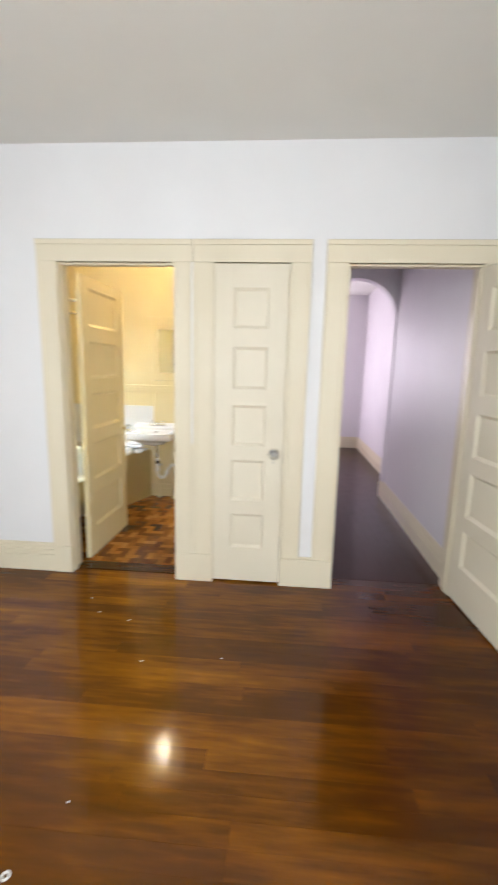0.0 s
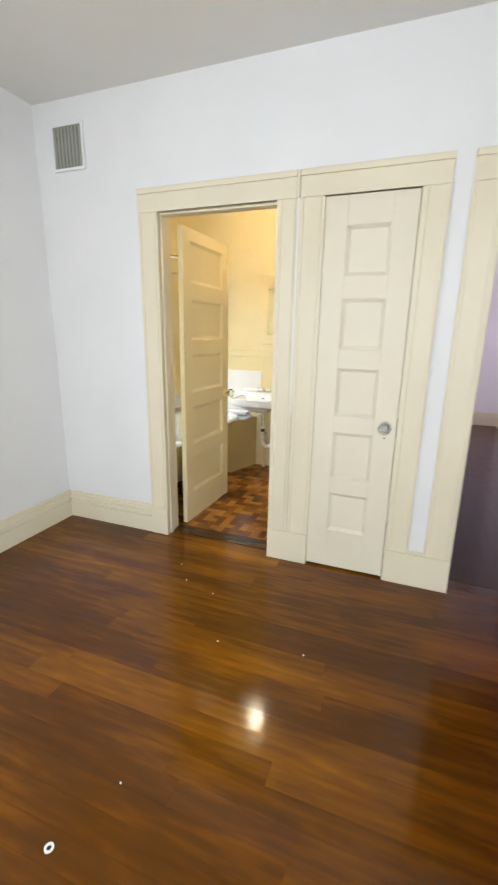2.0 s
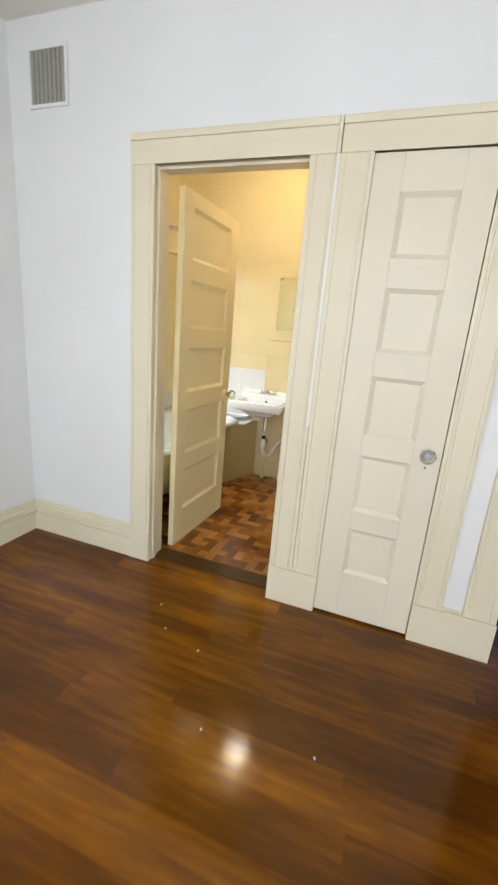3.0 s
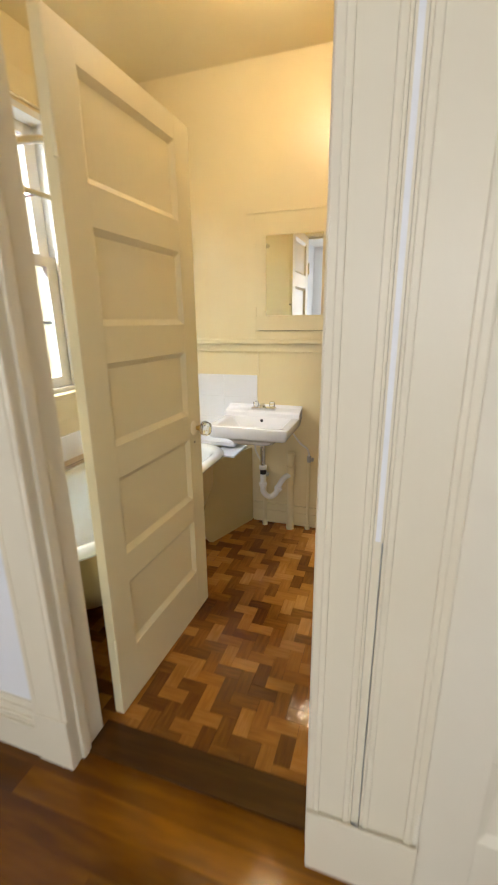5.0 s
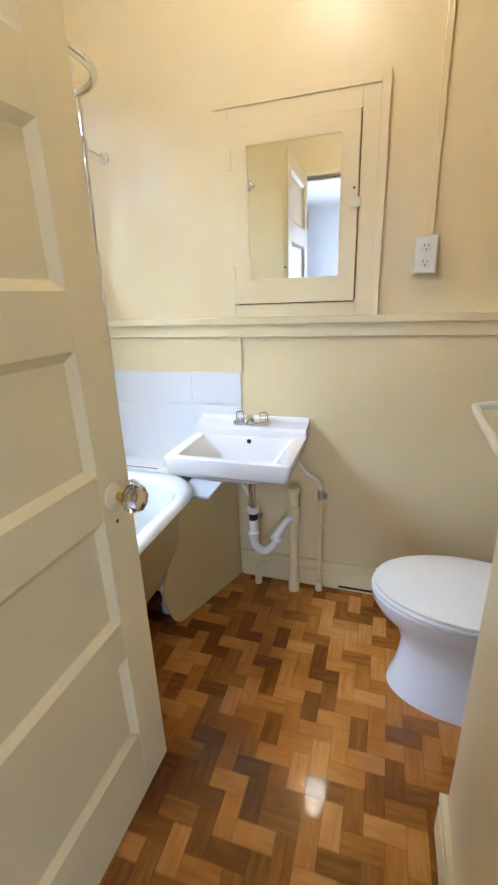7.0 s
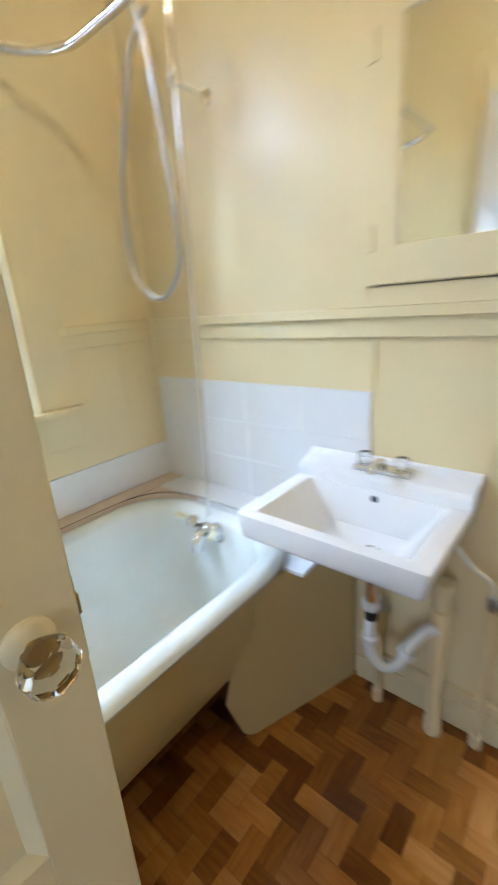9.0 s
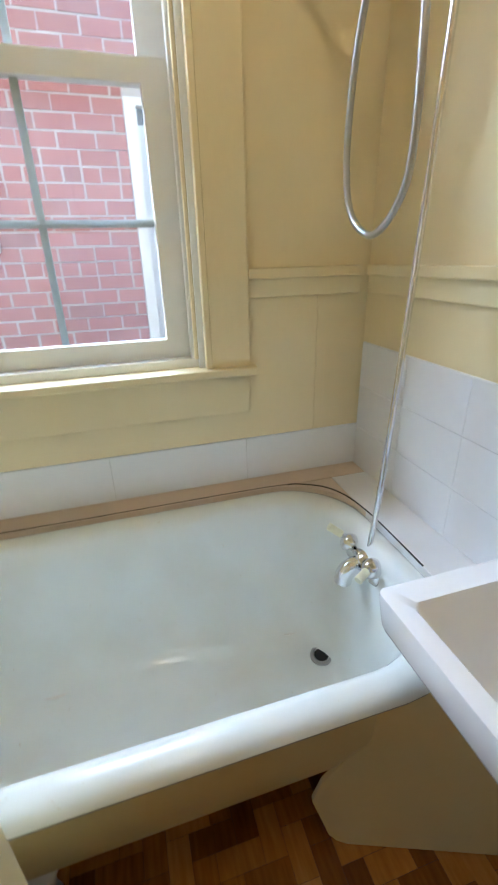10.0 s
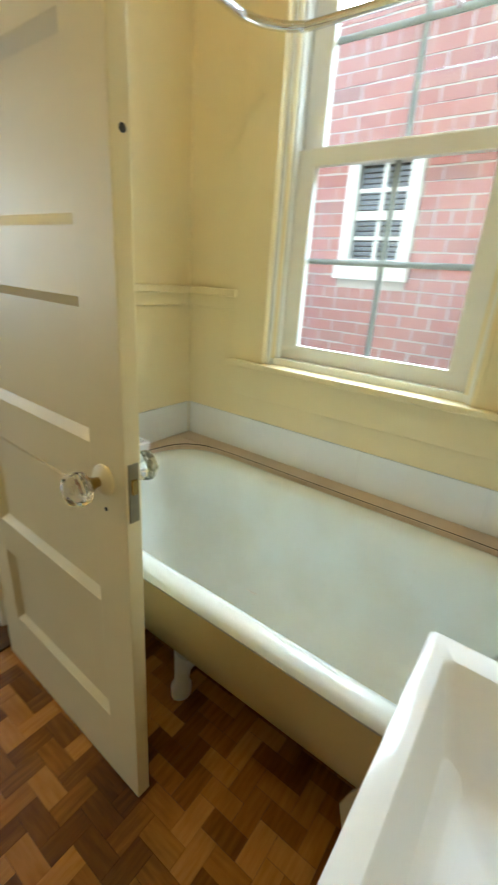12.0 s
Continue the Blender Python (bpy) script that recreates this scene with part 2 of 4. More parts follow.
M_BRICK, _n, _l, _b = base_mat("red_brick", 0.85)
_i = _n.new("ShaderNodeObjectInfo")
_g = _n.new("ShaderNodeNewGeometry")
_s = _n.new("ShaderNodeMath")
_s.operation = "ADD"
_l.new(_i.outputs["Random"], _s.inputs[0])
_l.new(_g.outputs["Random Per Island"], _s.inputs[1])
_f = _n.new("ShaderNodeMath")
_f.operation = "FRACT"
_l.new(_s.outputs[0], _f.inputs[0])
_c = ramp(_n, _l, _f.outputs[0], ((0.0, (0.27, 0.070, 0.072)), (0.5, (0.34, 0.095, 0.098)), (0.85, (0.38, 0.125, 0.115)), (0.97, (0.20, 0.09, 0.10))))
_c2 = mixed(_n, _l, _c, (0.40, 0.20, 0.18), noise_node(_n, _l, _g.outputs["Position"], 9, 6))
_c2.node.inputs[0].default_value = 0.3
_l.new(_c2, _b.inputs["Base Color"])
bumped(_n, _l, _b, noise_node(_n, _l, _g.outputs["Position"], 70, 5), 0.6, 0.004)

# ---- mesh helpers ----


def mesh_of(bm, name, material, smooth=False):
    me = bpy.data.meshes.new(name)
    bmesh.ops.recalc_face_normals(bm, faces=bm.faces[:])
    for f in bm.faces:
        f.smooth = smooth
    bm.to_mesh(me)
    bm.free()
    if smooth:
        me.set_sharp_from_angle(angle=radians(42))
    me.materials.append(material)
    return me


def part(name, bm, material, parent=None, label="", smooth=False):
    ob = new(name, mesh_of(bm, name, material, smooth))
    ob.parent = parent
    if label:
        ob["label"] = label
    return ob


def structure(name, bm, material, label="", category="", smooth=False):
    return tagged(part(name, bm, material, None, "", smooth), label, category, "", "structure")


def thing(name, label, category, m=None, group="", kind=""):
    ob = tagged(new(name), label, category, group, kind)
    if m is not None:
        ob.matrix_world = m
    return ob


def box(bm, x0, x1, y0, y1, z0, z1, bevel=0.0):
    v = [bm.verts.new((x, y, z)) for z in (z0, z1) for x, y in ((x0, y0), (x1, y0), (x1, y1), (x0, y1))]
    fs = [bm.faces.new([v[i] for i in q]) for q in ((3, 2, 1, 0), (4, 5, 6, 7), (0, 1, 5, 4), (1, 2, 6, 5), (2, 3, 7, 6), (3, 0, 4, 7))]
    if bevel:
        es = {e for f in fs for e in f.edges}
        bmesh.ops.bevel(bm, geom=list(es), offset=bevel, segments=2, profile=0.6, affect="EDGES")
    return bm


def boxes(*rows, bevel=0.0):
    bm = bmesh.new()
    for r in rows:
        box(bm, *r, bevel=bevel)
    return bm


def frame_ring(bm, axis, lo, hi, a0, a1, z0, z1, wa0, wa1, wz0, wz1):
    """A rectangular frame in one piece; its thin axis ('x' or 'y') runs from lo to hi, its members are w wide."""
    put = (lambda d, a, z: (d, a, z)) if axis == "x" else (lambda d, a, z: (a, d, z))
    out, inn = ((a0, z0), (a1, z0), (a1, z1), (a0, z1)), ((a0 + wa0, z0 + wz0), (a1 - wa1, z0 + wz0), (a1 - wa1, z1 - wz1), (a0 + wa0, z1 - wz1))
    rows = [[bm.verts.new(put(d, a, z)) for a, z in q] for d, q in ((lo, out), (hi, out), (hi, inn), (lo, inn))]
    fs = []
    for p, q in zip(rows, rows[1:] + rows[:1]):
        for k in range(4):
            fs.append(bm.faces.new((p[k], p[(k + 1) % 4], q[(k + 1) % 4], q[k])))
    es = {e for f in fs for e in f.edges}
    bmesh.ops.bevel(bm, geom=list(es), offset=0.003, segments=2, profile=0.6, affect="EDGES")
    return bm


def loft(bm, rings, cap_first=True, cap_last=True):
    rows = [[bm.verts.new(p) for p in r] for r in rings]
    n = len(rows[0])
    for a, b in zip(rows, rows[1:]):
        for i in range(n):
            bm.faces.new((a[i], a[(i + 1) % n], b[(i + 1) % n], b[i]))
    if cap_first:
        bm.faces.new(rows[0][::-1])
    if cap_last:
        bm.faces.new(rows[-1])
    return bm


def rounded(x0, x1, y0, y1, r, z, n=6):
    """A rounded rectangle at height z."""
    pts = []
    for cx, cy, a in ((x1 - r, y1 - r, 0), (x0 + r, y1 - r, 90), (x0 + r, y0 + r, 180), (x1 - r, y0 + r, 270)):
        for k in range(n + 1):
            t = radians(a + 90 * k / n)
            pts.append((cx + r * math.cos(t), cy + r * math.sin(t), z))
    return pts


def oval(cx, cy, a, b, z, n=32, egg=0.0):
    return [(cx + a * math.cos(t) * (1 + egg * math.cos(t)), cy + b * math.sin(t), z) for t in (2 * math.pi * k / n for k in range(n))]


def turned(profile, n=20, m=Matrix()):
    """A turned piece about local z: profile of (radius, height)."""
    bm = bmesh.new()
    loft(bm, [[m @ Vector((r * math.cos(2 * math.pi * k / n), r * math.sin(2 * math.pi * k / n), z)) for k in range(n)] for r, z in profile])
    return bm


def tube(points, radius, n=10, steps=6, bm=None):
    """A smooth pipe through the points."""
    bm = bm or bmesh.new()
    p = [Vector(q) for q in points]
    path = []
    for i in range(len(p) - 1):
        a, b, c, d = p[max(i - 1, 0)], p[i], p[i + 1], p[min(i + 2, len(p) - 1)]
        for k in range(steps):
            t = k / steps
            path.append(0.5 * (2 * b + (c - a) * t + (2 * a - 5 * b + 4 * c - d) * t * t + (3 * b - a - 3 * c + d) * t ** 3))
    path.append(p[-1])
    rings, side = [], None
    for i, q in enumerate(path):
        d = (path[min(i + 1, len(path) - 1)] - path[max(i - 1, 0)]).normalized()
        if side is None:
            side = d.orthogonal().normalized()
        side = (side - d * side.dot(d)).normalized()
        up = d.cross(side)
        rings.append([q + radius * (math.cos(2 * math.pi * k / n) * side + math.sin(2 * math.pi * k / n) * up) for k in range(n)])
    return loft(bm, rings)


def towards(place, direction):
    """The pose whose z points along the direction."""
    return Matrix.Translation(place) @ Vector(direction).to_track_quat("Z", "Y").to_matrix().to_4x4()


def stepped(rows, along, bm=None):
    """A moulding: profile boxes (out0, out1, z0, z1) placed by along(out0, out1, z0, z1)."""
    bm = bm or bmesh.new()
    for r in rows:
        box(bm, *along(*r), bevel=0.003)
    return bm


# ---- plan ----
YW, YB = 2.875, 2.995          # the wall between bedroom and bathroom: bedroom face, bathroom face
XL, XR = -2.09, 1.48           # bedroom side walls
YS, CEIL = -2.2, 2.73
BX0, BY1, BCEIL = -2.10, 4.665, 2.66   # bathroom: window wall, far wall, ceiling
CX, CY, BX1 = -0.378, 3.76, 0.15        # closet's side and back, bathroom's inner end
HX0, HX1, HA = 0.55, 1.40, 4.93        # hall sides and arch
FX0, FX1, FY = -0.5, 1.66, 8.05        # room beyond the arch
HEAD = 2.067
J = 0.018                      # jamb lining

# ---- structure ----
structure("wall_north", boxes(
    (XL - 0.2, -1.215 - J, YW, YB, 0, CEIL), (-0.474 + J, -0.226 - J, YW, YB, 0, CEIL), (0.236 + J, 0.577 - J, YW, YB, 0, CEIL),
    (1.345 + J, XR + 0.2, YW, YB, 0, CEIL), (-1.215 - J, -0.474 + J, YW, YB, HEAD + J, CEIL),
    (-0.226 - J, 0.236 + J, YW, YB, HEAD + J, CEIL), (0.577 - J, 1.345 + J, YW, YB, HEAD + J, CEIL)), M_WALL, "white painted plaster bedroom wall with three doorways", "wall")
structure("wall_west", boxes((XL - 0.25, XL, YS - 0.2, -1.1, 0, CEIL), (XL - 0.25, XL, 0.0, YW, 0, CEIL), (XL - 0.25, XL, -1.1, 0.0, 0, 0.85), (XL - 0.25, XL, -1.1, 0.0, 2.25, CEIL)), M_WALL, "white painted plaster bedroom side wall", "wall")
structure("wall_east", boxes((XR, XR + 0.15, YS - 0.2, -1.4, 0, CEIL), (XR, XR + 0.15, -0.3, YW, 0, CEIL), (XR, XR + 0.15, -1.4, -0.3, 0, 0.85), (XR, XR + 0.15, -1.4, -0.3, 2.25, CEIL)), M_WALL, "white painted plaster wall behind the open door", "wall")
structure("wall_south", boxes(
    (XL, -0.4, YS - 0.2, YS, 0, CEIL), (0.6, XR, YS - 0.2, YS, 0, CEIL),
    (-0.4, 0.6, YS - 0.2, YS, 0, 0.85),
    (-0.4, 0.6, YS - 0.2, YS, 2.25, CEIL)), M_WALL, "white painted plaster window wall of the bedroom", "wall")
structure("ceiling", boxes((XL - 0.25, XR + 0.15, YS - 0.2, YB - 0.06, CEIL, CEIL + 0.15)), M_CEIL, "pale grey painted bedroom ceiling", "ceiling")
structure("floor_base", boxes((XL - 0.25, XR + 0.15, YS - 0.2, 2.99, -0.2, -0.016)), M_JOINT, "dark subfloor under the bedroom boards", "floor")

# bathroom shell
WY0, WY1, WZ0, WZ1 = 3.398, 4.166, 0.965, 2.33   # bathroom window opening
structure("wall_window", boxes(
    (BX0 - 0.25, BX0, YW + 0.01, WY0, -0.3, 3.0), (BX0 - 0.25, BX0, WY1, BY1 + 0.2, -0.3, 3.0),
    (BX0 - 0.25, BX0, WY0, WY1, -0.3, WZ0), (BX0 - 0.25, BX0, WY0, WY1, WZ1, 3.0)), M_BATH, "yellow cream painted wall round the bathroom window", "wall")
structure("wall_bath_far", boxes((BX0, 0.5, BY1, BY1 + 0.12, 0, BCEIL + 0.1)), M_BATH, "yellow cream painted wall behind the washbasin", "wall")
structure("wall_bath_inner", boxes((BX1, BX1 + 0.1, CY, BY1, 0, BCEIL + 0.1)), M_BATH, "yellow cream painted wall behind the toilet", "wall")
structure("wall_closet", boxes((CX, CX + 0.08, YB + 0.004, CY, 0, BCEIL + 0.1), (CX + 0.08, HX0 - 0.1, CY - 0.08, CY, 0, BCEIL + 0.1)), M_BATH,
          "yellow cream painted closet wall beside the toilet", "wall")
structure("wall_bath_skin", boxes(
    (BX0, -1.215 - J, YB, YB + 0.004, 0, BCEIL), (-1.215 - J, -0.474 + J, YB, YB + 0.004, HEAD + J, BCEIL), (-0.474 + J, CX, YB, YB + 0.004, 0, BCEIL)), M_BATH,
    "yellow cream painted wall over the bathroom door", "wall")
structure("ceiling_bath", boxes((BX0, BX1 + 0.1, YB, BY1, BCEIL, BCEIL + 0.1)), M_BATH, "yellow cream bathroom ceiling", "ceiling")
structure("floor_bath_base", boxes((BX0 - 0.1, BX1 + 0.1, 2.992, BY1 + 0.1, -0.2, -0.008)), M_JOINT, "dark subfloor under the parquet", "floor")

# hall, arch and the room beyond
structure("wall_hall_left", boxes((HX0 - 0.1, HX0, YB, HA, 0, CEIL)), M_HALL, "pale lilac hall wall beside the closet", "wall")
structure("wall_hall_right", boxes((HX1, HX1 + 0.12, YB, HA + 0.14, 0, CEIL)), M_HALL, "pale lilac hall wall lit from the bedroom", "wall")


def arch_wall():
    """A wall across the hall with a round-headed opening."""
    bm = bmesh.new()
    y0, y1, cx, a, zs, h = HA, HA + 0.14, 0.965, 0.425, 1.98, 0.415
    edge = [(cx + a * math.cos(t), zs + h * math.sin(t)) for t in (math.pi * k / 28 for k in range(29))]
    edge = [(cx + a, 0.0)] + edge + [(cx - a, 0.0)]
    outer = [(HX1 + 0.0, 0.0)] + [(HX1 if x > cx + 0.2 else FX0 if x < cx - 0.2 else cx + (x - cx) * 2.0, CEIL if z > zs + 0.05 else z) for x, z in edge[1:-1]] + [(FX0, 0.0)]
    for y in (y0, y1):
        e, o = [bm.verts.new((x, y, z)) for x, z in edge], [bm.verts.new((x, y, z)) for x, z in outer]
        for i in range(len(e) - 1):
            bm.faces.new((e[i], e[i + 1], o[i + 1], o[i]))
        if y == y0:
            first = e
    for i in range(len(e) - 1):
        bm.faces.new((first[i], first[i + 1], e[i + 1], e[i]))
    return bm


structure("wall_arch", arch_wall(), M_HALL, "pale lilac wall with a round arched opening", "arch")
structure("wall_beyond_right", boxes((FX1, FX1 + 0.12, HA + 0.14, FY, 0, CEIL), (HX1 + 0.12, FX1 + 0.12, HA, HA + 0.14, 0, CEIL)), M_HALL, "pale pink wall beyond the arch", "wall")
structure("wall_beyond_far", boxes((FX0 - 0.1, -0.4, FY, FY + 0.12, 0, CEIL), (0.4, FX1 + 0.12, FY, FY + 0.12, 0, CEIL), (-0.4, 0.4, FY, FY + 0.12, 0, 0.85), (-0.4, 0.4, FY, FY + 0.12, 2.25, CEIL)), M_HALL, "pale pink far wall beyond the arch", "wall")
structure("wall_beyond_left", boxes((FX0 - 0.1, FX0, HA, FY, 0, CEIL)), M_HALL, "pale pink wall beyond the arch", "wall")
structure("ceiling_hall", boxes((HX0 - 0.1, HX1 + 0.12, YB - 0.06, HA + 0.07, CEIL, CEIL + 0.1), (FX0 - 0.1, FX1 + 0.12, HA + 0.07, FY + 0.12, CEIL, CEIL + 0.1)), M_CEIL, "grey hall ceiling", "ceiling")
structure("floor_hall_base", boxes((HX0 - 0.1, FX1 + 0.1, 2.992, FY + 0.1, -0.2, -0.016), (FX0 - 0.1, HX0 - 0.1, HA, FY + 0.1, -0.2, -0.016)), M_JOINT, "dark subfloor under the hall boards", "floor")

# ---- trim ----


def casing(name, x0, x1, left=0.12, right=0.12, deep=0.02):
    """Flat door casing on the bedroom wall with a taller head, and the jamb lining with its stop."""
    f = YW - deep
    bm = boxes((x0 - left, x0 + 0.004, f, YW, 0.19, HEAD), (x1 - 0.004, x1 + right, f, YW, 0.19, HEAD), bevel=0.003)
    for a, b in ((x0 - left + 0.006, x0 - left + 0.020), (x0 - 0.026, x0 - 0.012), (x1 + 0.012, x1 + 0.026), (x1 + right - 0.020, x1 + right - 0.006)):
        box(bm, a, b, f - 0.004, f + 0.004, 0.19, HEAD, bevel=0.003)
    box(bm, x0 - left - 0.002, x0 + 0.004, f - 0.006, YW, 0.0, 0.19, bevel=0.003)
    box(bm, x1 - 0.004, x1 + right + 0.002, f - 0.006, YW, 0.0, 0.19, bevel=0.003)
    box(bm, x0 - left, x1 + right, f - 0.002, YW, HEAD, HEAD + 0.098, bevel=0.003)
    box(bm, x0 - left - 0.001, x1 + right + 0.001, f - 0.008, YW, HEAD + 0.098, HEAD + 0.128, bevel=0.004)
    ob = structure(name, bm, M_TRIM, "cream painted flat door casing with a deep head", "door casing")
    jb = boxes((x0 - J, x0, f + 0.004, YB + 0.006, 0, HEAD + J), (x1, x1 + J, f + 0.004, YB + 0.006, 0, HEAD + J), (x0, x1, f + 0.004, YB + 0.006, HEAD, HEAD + J))
    part("jamb", jb, M_TRIM, ob)
    # dark strip along the top of the head
    part("gap", boxes((x0 - left, x1 + right, f + 0.004, YW, HEAD + 0.128, HEAD + 0.131)), M_CRACK, ob)
    return ob


casing("trim_bath_door", -1.215, -0.474, 0.125, 0.103)
casing("trim_closet_door", -0.226, 0.236, 0.126, 0.122)
structure("trim_plinth", boxes((-0.476, -0.222, YW - 0.034, YW - 0.026, 0, 0.196), bevel=0.003), M_TRIM, "cream painted plinth board between two door casings", "plinth")
structure("trim_plinth", boxes((0.232, 0.583, YW - 0.034, YW - 0.026, 0, 0.196), bevel=0.003), M_TRIM, "cream painted plinth board between two door casings", "plinth")
casing("trim_hall_door", 0.577, 1.345, 0.133, 0.125)
for x0, x1 in ((-1.215, -0.474), (0.577, 1.345)):
    y = YW + 0.052 if x0 < 0 else YW + 0.045
    structure("trim_stop", boxes((x0, x0 + 0.012, y - 0.035, y, 0, HEAD - 0.012), (x1 - 0.012, x1, y - 0.035, y, 0, HEAD - 0.012),
                                 (x0, x1, y - 0.035, y, HEAD - 0.012, HEAD), bevel=0.002), M_TRIM, "cream painted door stop in the frame", "door stop")

BASE = ((0, 0.022, 0.0, 0.118), (0, 0.013, 0.118, 0.140), (0, 0.026, 0.140, 0.160), (0, 0.016, 0.160, 0.182), (0, 0.010, 0.182, 0.205))
SMALL = ((0, 0.016, 0.0, 0.09), (0, 0.011, 0.09, 0.115), (0, 0.017, 0.115, 0.14))


def on_north(x0, x1, y=YW):
    return lambda a, b, z0, z1: (x0, x1, y - b, y - a, z0, z1)


def on_south(x0, x1, y):
    return lambda a, b, z0, z1: (x0, x1, y + a, y + b, z0, z1)


def on_west(y0, y1, x=XL):
    return lambda a, b, z0, z1: (x + a, x + b, y0, y1, z0, z1)


def on_east(y0, y1, x=XR):
    return lambda a, b, z0, z1: (x - b, x - a, y0, y1, z0, z1)


for rows, spots, mat, label in (
    (BASE, (on_north(XL + 0.022, -1.342), on_north(0.36, 0.442), on_west(YS, YW), on_east(YS, YW), on_south(XL, XR, YS)), M_TRIM, "cream painted stepped baseboard along the wall"),
    (BASE, (on_east(YB, HA + 0.14, HX1), on_west(YB, HA, HX0), on_east(HA + 0.14, FY, FX1), on_north(FX0, FX1 - 0.022, FY)), M_TRIM, "cream painted stepped baseboard in the hall"),
    (SMALL, (on_north(-1.2, BX1, BY1), on_east(YB + 0.02, CY + 0.016, CX), on_south(CX, BX1, CY)), M_BTRIM, "cream painted bathroom baseboard")):
    for spot in spots:
        structure("baseboard", stepped(rows, spot), mat, label, "baseboard")

RAIL = ((0, 0.012, 1.155, 1.205), (0, 0.026, 1.205, 1.232))
for spot in (on_north(BX0 + 0.03, BX1, BY1), on_west(YB + 0.004, 3.262, BX0), on_west(4.283, BY1 - 0.03, BX0), on_south(BX0 + 0.03, -1.36, YB + 0.004),
             on_east(YB + 0.03, CY + 0.012, CX), on_south(CX, BX1, CY)):
    structure("trim_rail", stepped(RAIL, spot), M_BTRIM, "cream painted chair rail with a rounded cap", "chair rail")
structure("trim_seam", boxes((-0.3665, -0.3570, YW - 0.0165, YW, 0.95, HEAD)), M_WALL, "white filler between two door casings", "trim")
structure("trim_seam", boxes((-0.3705, -0.3665, YW - 0.017, YW, 0.95, HEAD), (-0.3570, -0.3525, YW - 0.017, YW, 0.95, HEAD), (-0.3705, -0.3545, YW - 0.017, YW, 0.19, 0.95)), M_TRIM, "cream filler between two door casings", "trim")
structure("trim_seam", boxes((-0.3705, -0.3565, YW - 0.021, YW, HEAD, HEAD + 0.128)), M_TRIM, "cream filler between two casing heads", "trim")
structure("trim_seam", boxes((-0.3563, -0.3525, YW - 0.004, YW, HEAD, HEAD + 0.126)), M_CRACK, "dark joint between two casing heads", "trim")
structure("trim_seam", boxes((BX0, BX0 + 0.003, 4.500, 4.530, 0.735, 1.155), bevel=0.001), M_BATH, "painted batten below the chair rail", "trim")
structure("trim_seam", boxes((-1.172, -1.163, BY1 - 0.006, BY1, 1.01, 1.155)), M_BTRIM, "thin painted batten on the wall", "trim")

# ---- doors ----
PANELS = ((0.25, 0.488), (0.58, 0.855), (0.95, 1.213), (1.315, 1.574), (1.685, 1.925))


